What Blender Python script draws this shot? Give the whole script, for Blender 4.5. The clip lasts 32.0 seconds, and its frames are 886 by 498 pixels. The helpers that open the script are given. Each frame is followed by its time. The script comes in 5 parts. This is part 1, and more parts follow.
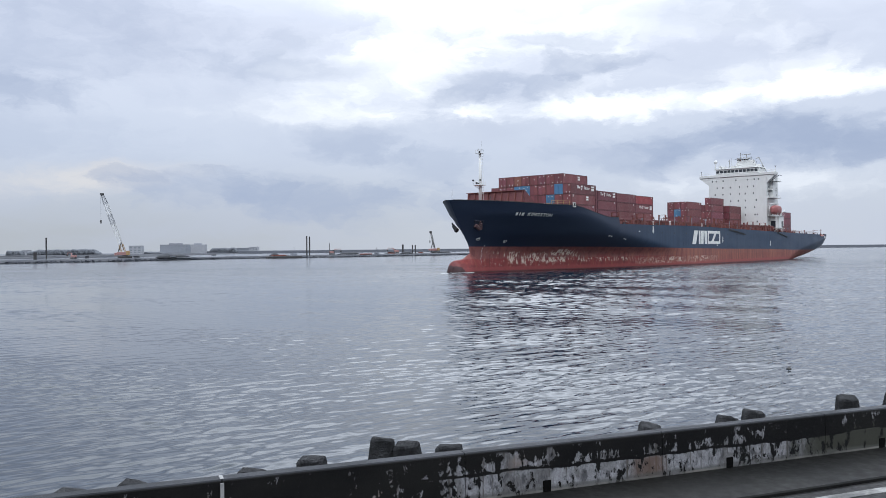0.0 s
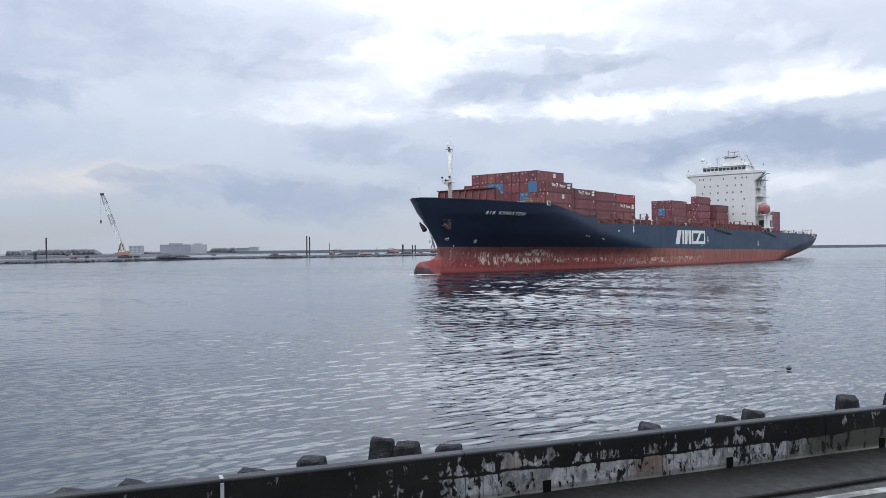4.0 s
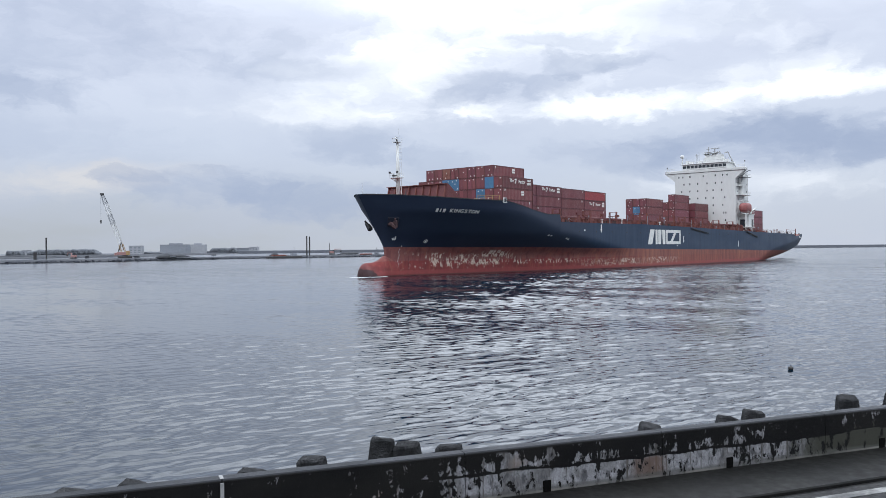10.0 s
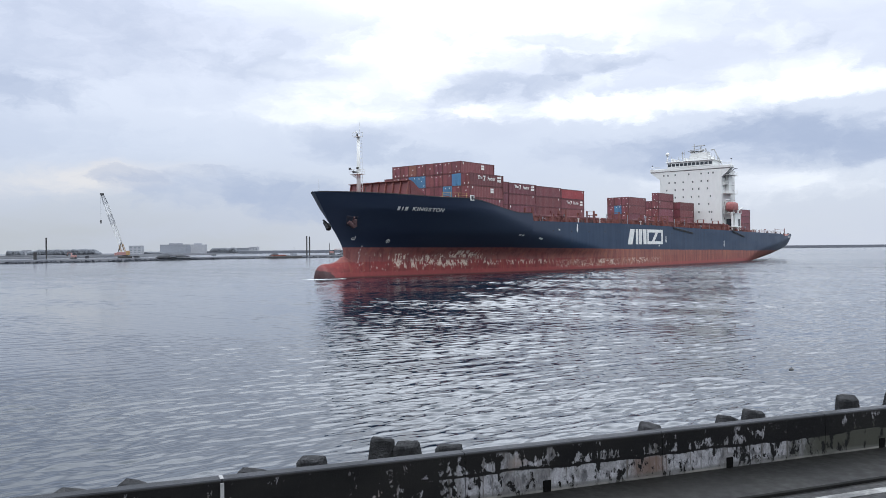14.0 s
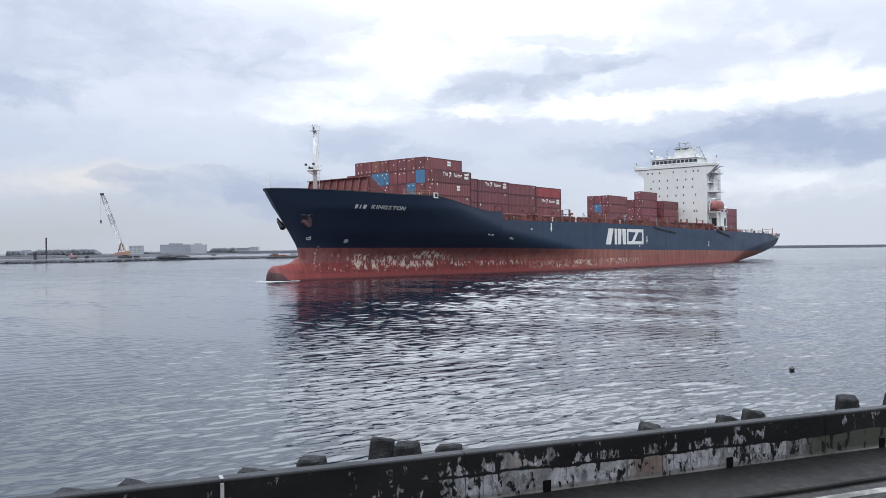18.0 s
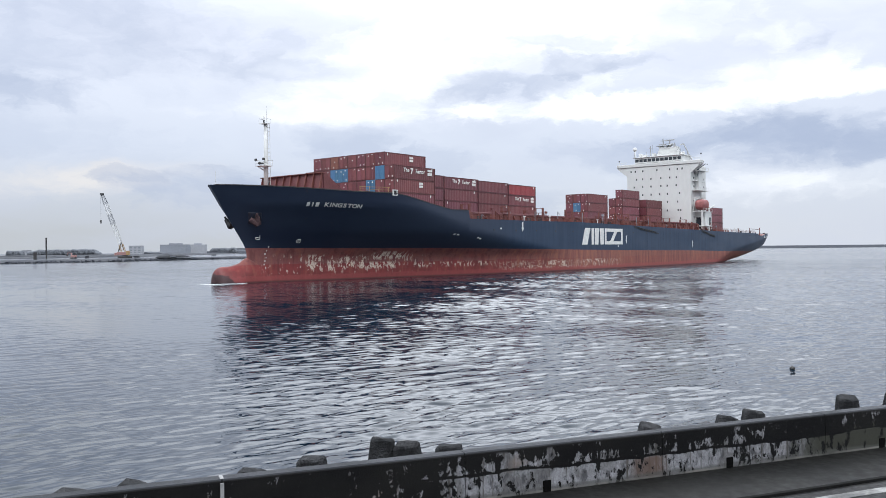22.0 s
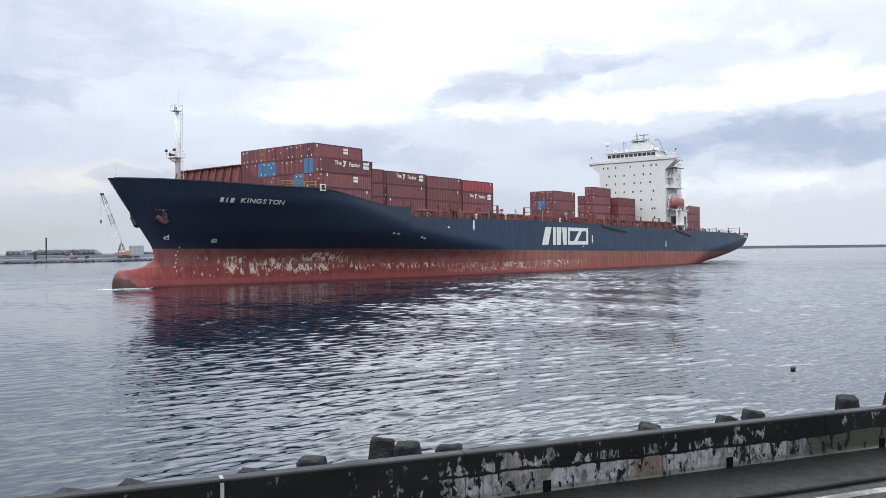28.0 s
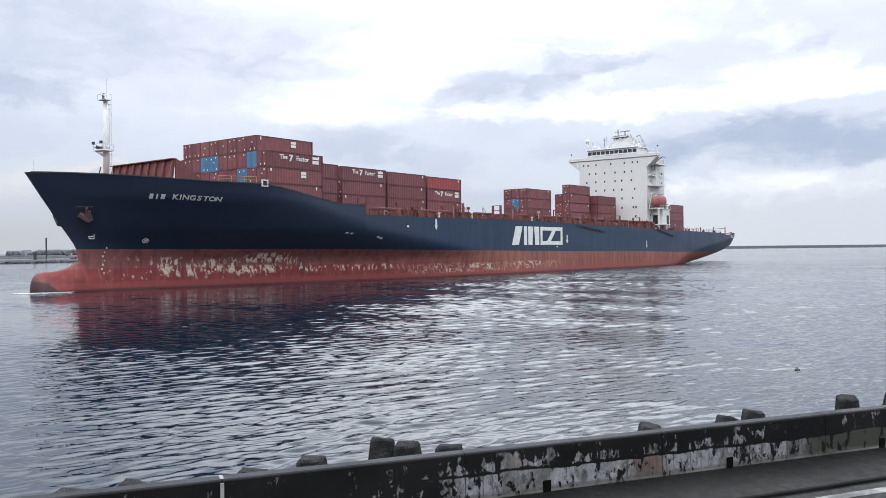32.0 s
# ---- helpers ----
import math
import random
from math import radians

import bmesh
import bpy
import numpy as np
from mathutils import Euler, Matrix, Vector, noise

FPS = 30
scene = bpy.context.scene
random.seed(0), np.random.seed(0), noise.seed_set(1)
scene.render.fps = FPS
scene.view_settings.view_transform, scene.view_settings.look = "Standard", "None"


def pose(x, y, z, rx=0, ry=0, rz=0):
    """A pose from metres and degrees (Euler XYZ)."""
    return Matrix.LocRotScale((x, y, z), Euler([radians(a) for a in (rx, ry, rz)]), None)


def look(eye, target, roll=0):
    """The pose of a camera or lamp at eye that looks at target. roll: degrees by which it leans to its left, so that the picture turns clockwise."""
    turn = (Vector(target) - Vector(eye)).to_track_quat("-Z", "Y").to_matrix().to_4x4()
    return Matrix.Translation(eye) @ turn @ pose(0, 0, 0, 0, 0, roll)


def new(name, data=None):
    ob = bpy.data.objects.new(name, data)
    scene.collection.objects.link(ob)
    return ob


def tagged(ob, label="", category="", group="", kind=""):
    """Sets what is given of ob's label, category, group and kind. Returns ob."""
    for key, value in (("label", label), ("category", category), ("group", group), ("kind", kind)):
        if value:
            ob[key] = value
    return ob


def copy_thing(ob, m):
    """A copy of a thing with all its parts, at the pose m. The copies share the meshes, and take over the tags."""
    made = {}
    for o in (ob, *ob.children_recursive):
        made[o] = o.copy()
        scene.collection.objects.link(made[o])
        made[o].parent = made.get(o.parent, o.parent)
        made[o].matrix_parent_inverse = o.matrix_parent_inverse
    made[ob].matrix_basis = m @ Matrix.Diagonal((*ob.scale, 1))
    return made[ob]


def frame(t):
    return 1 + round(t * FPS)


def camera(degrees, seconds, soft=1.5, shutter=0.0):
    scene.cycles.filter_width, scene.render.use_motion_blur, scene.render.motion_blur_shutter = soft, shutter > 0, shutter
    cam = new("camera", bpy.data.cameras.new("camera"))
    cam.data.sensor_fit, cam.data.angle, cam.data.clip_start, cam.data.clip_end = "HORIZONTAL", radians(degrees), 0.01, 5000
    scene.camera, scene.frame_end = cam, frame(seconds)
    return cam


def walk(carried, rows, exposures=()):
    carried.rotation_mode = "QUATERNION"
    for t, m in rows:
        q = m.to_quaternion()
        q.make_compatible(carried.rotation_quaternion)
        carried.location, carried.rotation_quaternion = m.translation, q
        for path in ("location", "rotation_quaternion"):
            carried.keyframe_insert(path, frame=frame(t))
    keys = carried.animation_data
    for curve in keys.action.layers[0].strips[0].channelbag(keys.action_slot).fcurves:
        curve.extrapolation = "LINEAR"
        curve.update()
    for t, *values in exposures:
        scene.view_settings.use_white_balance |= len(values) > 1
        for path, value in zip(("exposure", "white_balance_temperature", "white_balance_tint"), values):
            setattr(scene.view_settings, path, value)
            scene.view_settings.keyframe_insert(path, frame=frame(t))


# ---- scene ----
# The camera stands still on the quay side, about 5.6 m over the water.
EYE = (0.0, 0.0, 5.64)
cam = camera(57.23, 32.0, 0.55)
VIEW = look(EYE, (0.0, 100.0, 5.616), -0.57)
EXPOSURES = [(0.0, 0.08, 6130, 9), (9.0, 0.07, 6130, 9), (13.0, 0.12, 6170, 9), (14.2, 0.22, 6200, 9), (16.5, 0.20, 6230, 9), (23.0, 0.30, 6340, 9), (32.0, 0.33, 6390, 9)]
walk(cam, [(0.0, VIEW), (32.0, VIEW)], EXPOSURES)


# ---------------------------------------------------------------- node helpers
class Nodes:
    """A short way to write node trees."""

    def __init__(self, tree):
        self.tree = tree

    def add(self, kind, **values):
        node = self.tree.nodes.new(kind)
        for key, value in values.items():
            node.inputs[key].default_value = value
        return node

    def link(self, a, b):
        self.tree.links.new(a, b)

    def put(self, value, socket):
        if isinstance(value, (int, float, tuple)):
            socket.default_value = value
        else:
            self.link(value, socket)

    def math(self, op, a, b=0.0, c=0.0, clamp=False):
        node = self.tree.nodes.new("ShaderNodeMath")
        node.operation, node.use_clamp = op, clamp
        for value, socket in zip((a, b, c), node.inputs):
            self.put(value, socket)
        return node.outputs[0]

    def vec(self, op, a, b=(0, 0, 0)):
        node = self.tree.nodes.new("ShaderNodeVectorMath")
        node.operation = op
        self.put(a, node.inputs[0])
        self.put(b, node.inputs[1])
        return node.outputs["Value"] if op in ("LENGTH", "DOT_PRODUCT") else node.outputs[0]

    def mix(self, fac, a, b, blend="MIX"):
        node = self.tree.nodes.new("ShaderNodeMix")
        node.data_type, node.blend_type = "RGBA", blend
        self.put(fac, node.inputs[0])
        self.put(a if not isinstance(a, tuple) or len(a) == 4 else (*a, 1), node.inputs[6])
        self.put(b if not isinstance(b, tuple) or len(b) == 4 else (*b, 1), node.inputs[7])
        return node.outputs[2]

    def ramp(self, value, a, b, lo=0.0, hi=1.0, smooth=True):
        node = self.tree.nodes.new("ShaderNodeMapRange")
        node.interpolation_type = "SMOOTHSTEP" if smooth else "LINEAR"
        self.put(value, node.inputs[0])
        for k, v in enumerate((a, b, lo, hi)):
            node.inputs[k + 1].default_value = v
        return node.outputs[0]

    def noise(self, where, scale, detail=4.0, rough=0.55, distort=0.0):
        node = self.add("ShaderNodeTexNoise", Scale=scale, Detail=detail, Roughness=rough, Distortion=distort)
        self.link(where, node.inputs["Vector"])
        return node.outputs["Fac"]

    def stretch(self, where, size):
        return self.vec("MULTIPLY", where, size)


# ---------------------------------------------------------------- sky and sun
F = 1437.0


def sky():
    """An overcast morning sky with torn cloud banks and a bright opening ahead."""
    world = bpy.data.worlds.new("overcast_sky")
    scene.world = world
    world.use_nodes = True
    tree = world.node_tree
    tree.nodes.clear()
    n = Nodes(tree)
    coord = n.add("ShaderNodeTexCoord").outputs["Generated"]
    sep = n.add("ShaderNodeSeparateXYZ")
    n.link(coord, sep.inputs[0])
    x, y, z = sep.outputs
    az = n.math("ARCTAN2", x, y)
    el = n.math("ARCSINE", z)
    comb = n.add("ShaderNodeCombineXYZ")
    n.link(az, comb.inputs[0])
    n.link(el, comb.inputs[1])
    flat = comb.outputs[0]
    wob = n.add("ShaderNodeTexNoise", Scale=7.0, Detail=6.0, Roughness=0.62)
    n.link(n.stretch(flat, (1.0, 2.4, 1.0)), wob.inputs["Vector"])
    shift = n.vec("MULTIPLY", n.vec("SUBTRACT", wob.outputs["Color"], (0.5, 0.5, 0.5)), (0.15, 0.055, 0.0))
    place = n.vec("ADD", flat, shift)
    curl = n.add("ShaderNodeTexNoise", Scale=24.0, Detail=5.0, Roughness=0.6)
    n.link(n.stretch(place, (1.0, 1.4, 1.0)), curl.inputs["Vector"])
    place = n.vec("ADD", place, n.vec("MULTIPLY", n.vec("SUBTRACT", curl.outputs["Color"], (0.5, 0.5, 0.5)), (0.055, 0.020, 0.0)))
    fine = n.noise(n.stretch(place, (1.0, 2.0, 1.0)), 8.5, 8.0, 0.56)
    wide = n.noise(n.stretch(place, (1.0, 3.0, 1.0)), 3.2, 4.0, 0.55)

    torn = n.ramp(fine, 0.30, 0.70, 0.18, 0.72, False)

    def bank(cx, cy, wx, wy, low, high):
        a, e = math.atan2(cx - 784, F), math.atan2(440 - cy, F)
        d = n.vec("MULTIPLY", n.vec("SUBTRACT", place, (a, e, 0.0)), (F / wx, F / wy, 0.0))
        near = n.ramp(n.vec("LENGTH", d), 0.0, 2.1, 0.58, 0.0)
        return n.math("MULTIPLY", n.ramp(n.math("ADD", torn, near), low, high), n.ramp(near, 0.0, 0.12))

    rim = n.mix(n.ramp(az, -0.42, 0.22), (0.475, 0.495, 0.525), (0.60, 0.625, 0.68))
    base = n.mix(n.ramp(el, 0.01, 0.13), rim, (0.63, 0.675, 0.77))
    base = n.mix(n.ramp(el, 0.08, 0.30), base, (0.80, 0.83, 0.93))
    base = n.mix(n.ramp(wide, 0.42, 0.66, 0.0, 0.35), base, (0.54, 0.58, 0.70))
    glare = n.vec("LENGTH", n.vec("MULTIPLY", n.vec("SUBTRACT", flat, (0.16, 0.50, 0.0)), (1.15, 1.5, 0.0)))
    base = n.mix(n.ramp(el, 0.30, 0.62), base, (2.0, 2.08, 2.2))
    base = n.mix(n.math("MULTIPLY", n.ramp(glare, 0.95, 0.05), n.ramp(el, 0.25, 0.47)), base, (3.3, 3.4, 3.6))
    # each bank: place, half size, weight, and how sharply its edge is torn
    lights = ((930, 40, 340, 95, 1.0, 0.58, 1.24), (700, 130, 160, 85, 0.8, 0.58, 1.28), (1180, 190, 430, 24, 0.9, 0.60, 1.16), (1470, 2, 70, 12, 0.9, 0.64, 1.1),
              (1310, 148, 200, 26, 0.6, 0.64, 1.2), (1470, 182, 150, 22, 0.85, 0.56, 1.1), (560, 196, 230, 26, 0.45, 0.64, 1.2), (1370, 335, 220, 30, 0.45, 0.64, 1.2))
    darks = ((1400, 264, 210, 46, 0.85, 0.60, 1.10), (1545, 284, 130, 40, 0.75, 0.60, 1.08), (1230, 256, 120, 34, 0.62, 0.62, 1.06), (1080, 284, 170, 32, 0.42, 0.66, 1.06),
             (900, 152, 130, 26, 0.58, 0.68, 1.02), (800, 172, 100, 16, 0.42, 0.70, 1.0), (1010, 118, 120, 24, 0.55, 0.70, 0.98), (1150, 120, 75, 18, 0.42, 0.70, 1.0),
             (990, 76, 130, 20, 0.45, 0.70, 1.0), (1260, 40, 150, 34, 0.34, 0.62, 1.08), (1440, 105, 36, 14, 0.25, 0.68, 1.04),
             (520, 120, 170, 24, 0.42, 0.62, 1.08), (510, 70, 60, 30, 0.3, 0.68, 1.04), (640, 262, 110, 40, 0.5, 0.68, 1.04), (760, 290, 120, 34, 0.32, 0.66, 1.04),
             (590, 345, 190, 38, 0.65, 0.66, 1.04), (380, 345, 170, 28, 0.6, 0.68, 1.02), (250, 318, 70, 12, 0.4, 0.70, 1.0), (860, 370, 200, 40, 0.35, 0.66, 1.06),
             (60, 190, 110, 22, 0.5, 0.68, 1.04), (130, 70, 240, 90, 0.5, 0.58, 1.1), (60, 250, 190, 60, 0.3, 0.60, 1.1))
    base = n.mix(n.math("MULTIPLY", bank(110, 318, 170, 26, 0.58, 1.15), 0.8), base, (0.80, 0.755, 0.715))
    for cx, cy, wx, wy, w, lo, hi in lights:
        base = n.mix(n.math("MULTIPLY", bank(cx, cy, wx, wy, lo, hi), w), base, (1.10, 1.10, 1.10) if w < 0.8 else (1.24, 1.24, 1.24))
    for cx, cy, wx, wy, w, lo, hi in darks:
        base = n.mix(n.math("MULTIPLY", bank(cx, cy, wx, wy, lo, hi), w), base, (0.385, 0.445, 0.585))
    clear = n.add("ShaderNodeTexSky")
    clear.sky_type, clear.sun_disc = "NISHITA", False
    clear.sun_elevation, clear.sun_rotation = radians(52), radians(200)
    back1 = n.add("ShaderNodeBackground", Strength=1.0)
    n.link(base, back1.inputs[0])
    back2 = n.add("ShaderNodeBackground", Strength=0.05)
    n.link(clear.outputs[0], back2.inputs[0])
    both = n.add("ShaderNodeMixShader", Fac=0.06)
    n.link(back1.outputs[0], both.inputs[1])
    n.link(back2.outputs[0], both.inputs[2])
    n.link(both.outputs[0], n.add("ShaderNodeOutputWorld").inputs[0])


sky()
lamp = bpy.data.lights.new("sun", "SUN")
lamp.energy, lamp.angle, lamp.color = 0.6, radians(35), (1.0, 0.97, 0.93)
sun = new("sun", lamp)
sun.matrix_world = look((-30, -84, 115), (0, 0, 0))


# ---------------------------------------------------------------- materials
def material(name, rough=0.6, metal=0.0):
    mat = bpy.data.materials.new(name)
    mat.use_nodes = True
    n = Nodes(mat.node_tree)
    bsdf = mat.node_tree.nodes["Principled BSDF"]
    bsdf.inputs["Roughness"].default_value = rough
    bsdf.inputs["Metallic"].default_value = metal
    coord = n.add("ShaderNodeTexCoord").outputs["Object"]
    return mat, n, bsdf, coord


def bump(n, bsdf, height, distance, strength=1.0):
    node = n.add("ShaderNodeBump", Strength=strength, Distance=distance)
    n.link(height, node.inputs["Height"])
    n.link(node.outputs[0], bsdf.inputs["Normal"])


def plain(name, c1, c2, scale=2.0, rough=0.6, metal=0.0, relief=0.0, vary=0.0, size=(1, 1, 1), sheen=0.5, grime=0.35):
    """A surface of two close colours in large and small patches."""
    mat, n, bsdf, coord = material(name, rough, metal)
    bsdf.inputs["Specular IOR Level"].default_value = sheen
    where = n.stretch(coord, size)
    big = n.noise(where, scale, 5.0, 0.6)
    small = n.noise(where, scale * 9, 3.0, 0.6)
    colour = n.mix(n.ramp(big, 0.35, 0.65), (*c1, 1), (*c2, 1))
    colour = n.mix(n.ramp(small, 0.3, 0.75, 0.0, grime), colour, tuple(0.7 * v for v in c2))
    if vary:
        info = n.add("ShaderNodeObjectInfo").outputs["Random"]
        hsv = n.add("ShaderNodeHueSaturation", Saturation=1.0)
        n.link(n.ramp(info, 0, 1, 0.5 - vary * 0.06, 0.5 + vary * 0.06, False), hsv.inputs["Hue"])
        n.link(n.ramp(n.math("FRACT", n.math("MULTIPLY", info, 7.31)), 0, 1, 1 - vary, 1 + vary, False), hsv.inputs["Value"])
        n.link(colour, hsv.inputs["Color"])
        colour = hsv.outputs[0]
    n.link(colour, bsdf.inputs["Base Color"])
    n.link(n.ramp(small, 0.2, 0.8, max(rough - 0.12, 0.03), min(rough + 0.12, 1.0)), bsdf.inputs["Roughness"])
    if relief:
        bump(n, bsdf, small, relief)
    return mat


def water_material():
    mat, n, bsdf, coord = material("harbour_water", 0.05)
    bsdf.inputs["Base Color"].default_value = (0.002, 0.010, 0.020, 1)
    bsdf.inputs["IOR"].default_value = 1.38
    sep = n.add("ShaderNodeSeparateXYZ")
    n.link(coord, sep.inputs[0])

    turn = n.add("ShaderNodeMapping", Rotation=(0, 0, radians(-12)))
    n.link(coord, turn.inputs["Vector"])
    lie = turn.outputs[0]
    wavelet = n.noise(n.stretch(lie, (1.3, 1.5, 1)), 1.0, 1.0, 0.5, 0.5)
    ripple = n.noise(n.stretch(lie, (3.2, 4.4, 1)), 1.0, 2.0, 0.5, 0.5)
    calm = n.ramp(n.noise(n.stretch(coord, (0.010, 0.028, 1)), 1.0, 3.0, 0.6), 0.36, 0.62, 0.6, 1.2)
    height = n.math("ADD", n.math("MULTIPLY", wavelet, 0.020), n.math("MULTIPLY", ripple, 0.010))
    breeze = n.math("ADD", n.ramp(sep.outputs[1], 30.0, 130.0, 0.4, 1.3), n.ramp(sep.outputs[1], 110.0, 250.0, 0.0, 9.0))
    bump(n, bsdf, n.math("MULTIPLY", n.math("MULTIPLY", height, calm), breeze), 1.0, 1.0)
    n.link(n.ramp(sep.outputs[1], 90.0, 280.0, 0.012, 0.13), bsdf.inputs["Roughness"])
    return mat


def boot_material():
    """Worn red bottom paint: streaks of rust, pale scrapes, a browner upper belt."""
    mat, n, bsdf, coord = material("worn_red_bottom_paint", 0.62)
    sep = n.add("ShaderNodeSeparateXYZ")
    n.link(coord, sep.inputs[0])
    x, _, z = sep.outputs
    big = n.noise(n.stretch(coord, (0.25, 0.25, 0.6)), 1.0, 5.0, 0.6)
    streak = n.noise(n.stretch(coord, (1.1, 1.1, 0.10)), 1.0, 5.0, 0.65)
    grain = n.noise(coord, 3.0, 5.0, 0.65)
    blot = n.noise(n.stretch(coord, (0.55, 0.55, 0.85)), 1.0, 6.0, 0.68, 0.6)
    red = n.mix(n.ramp(big, 0.35, 0.65), (0.25, 0.041, 0.040), (0.185, 0.033, 0.033))
    belt = n.math("MULTIPLY", n.ramp(n.math("ADD", z, n.math("MULTIPLY", big, 0.8)), 3.45, 3.6), n.ramp(x, 95.0, 40.0, 0.95, 1.0))
    red = n.mix(n.math("MULTIPLY", belt, n.ramp(big, 0.3, 0.6, 0.5, 1.0)), red, (0.225, 0.088, 0.080))
    aft = n.ramp(x, 78.0, 25.0, 0.0, 0.7)
    red = n.mix(aft, red, (0.225, 0.080, 0.056))
    red = n.mix(n.math("MULTIPLY", n.ramp(streak, 0.5, 0.66, 0.0, 0.8), n.ramp(x, 110.0, 30.0, 0.45, 1.0)), red, (0.33, 0.125, 0.075))
    red = n.mix(n.ramp(streak, 0.48, 0.36, 0.0, 0.5), red, (0.10, 0.028, 0.028))
    red = n.mix(n.math("MULTIPLY", n.ramp(n.math("ADD", z, n.math("MULTIPLY", n.math("SUBTRACT", blot, 0.5), 1.2)), 1.25, 1.1), n.ramp(blot, 0.3, 0.5, 0.3, 0.75)), red, (0.29, 0.060, 0.057))
    red = n.mix(n.ramp(z, 0.45, 0.1, 0.0, 0.85), red, (0.07, 0.025, 0.022))
    red = n.mix(n.ramp(grain, 0.52, 0.7, 0.0, 0.45), red, (0.13, 0.04, 0.035))

    def window(v, a, b, soft):
        return n.math("MULTIPLY", n.ramp(v, a - soft, a + soft), n.ramp(v, b + soft, b - soft))

    fore = 0.0
    for x0, x1, z0, z1 in ((108.3, 111.3, 1.9, 4.7), (105.6, 107.2, 1.8, 3.6), (101.2, 104.9, 2.0, 4.3), (99.2, 100.8, 2.1, 4.6),
                           (90.6, 98.0, 3.75, 5.2), (91.8, 98.8, 2.0, 3.2), (88.5, 89.7, 3.0, 4.0)):
        fore = n.math("MAXIMUM", fore, n.math("MULTIPLY", window(x, x0, x1, 0.35), window(z, z0, z1, 0.25)))
    chips = n.math("MULTIPLY", n.math("MULTIPLY", window(x, 86.0, 119.0, 3.0), window(z, 1.4, 4.6, 0.6)), 0.7)
    midb = n.math("MULTIPLY", window(x, 14.0, 62.0, 7.0), window(z, 0.9, 2.7, 0.3))
    lean = n.add("ShaderNodeCombineXYZ")
    n.link(n.math("SUBTRACT", x, n.math("MULTIPLY", z, 0.22)), lean.inputs[0])
    n.link(z, lean.inputs[2])
    scrape = n.noise(n.stretch(lean.outputs[0], (2.3, 1.0, 0.85)), 1.0, 2.0, 0.5, 0.3)
    cells = n.add("ShaderNodeTexVoronoi", Scale=1.0, Randomness=0.75)
    cells.distance = "CHEBYCHEV"
    n.link(n.stretch(lean.outputs[0], (2.1, 1.0, 1.15)), cells.inputs["Vector"])
    pick = n.add("ShaderNodeSeparateColor")
    n.link(cells.outputs["Color"], pick.inputs[0])
    flake = n.math("ADD", scrape, n.math("MULTIPLY", n.math("SUBTRACT", pick.outputs[0], 0.5), 0.30))
    flake = n.math("ADD", flake, n.math("MULTIPLY", n.math("SUBTRACT", grain, 0.5), 0.22))
    rub = n.math("ADD", z, n.math("MULTIPLY", n.math("SUBTRACT", big, 0.5), 2.6))
    nose = n.math("MULTIPLY", n.ramp(x, 125.5, 126.8), n.ramp(n.math("SUBTRACT", rub, n.ramp(x, 126.0, 130.0, 0.0, 1.5)), 0.75, 0.45))
    red = n.mix(n.math("MULTIPLY", n.ramp(x, 125.5, 128.0), 0.35), red, (0.12, 0.045, 0.045))
    red = n.mix(n.math("MULTIPLY", nose, 0.9), red, (0.035, 0.020, 0.022))
    graze = n.noise(n.stretch(coord, (0.75, 0.75, 2.4)), 1.0, 5.0, 0.68, 0.5)
    cover = n.math("MAXIMUM", n.math("MULTIPLY", fore, n.ramp(flake, 0.505, 0.52)), n.math("MULTIPLY", chips, n.ramp(flake, 0.665, 0.685)))
    sparse = n.math("MULTIPLY", n.math("MULTIPLY", window(x, 66.0, 90.0, 4.0), window(z, 2.0, 2.9, 0.3)), n.ramp(flake, 0.60, 0.62))
    worn = n.math("MULTIPLY", midb, n.math("MAXIMUM", n.math("MULTIPLY", n.ramp(flake, 0.555, 0.575), 0.85), n.math("MULTIPLY", n.ramp(graze, 0.57, 0.60), 0.8)))
    patchy = n.ramp(n.noise(n.stretch(coord, (0.16, 0.16, 0.5)), 1.0, 3.0, 0.6), 0.40, 0.56, 0.30, 1.0)
    pale = n.math("MAXIMUM", n.math("MAXIMUM", cover, sparse), n.math("MULTIPLY", worn, patchy))
    red = n.mix(n.math("MULTIPLY", pale, n.ramp(grain, 0.35, 0.55, 0.35, 1.0)), red, (0.68, 0.57, 0.47))
    n.link(red, bsdf.inputs["Base Color"])
    bump(n, bsdf, grain, 0.03)
    return mat


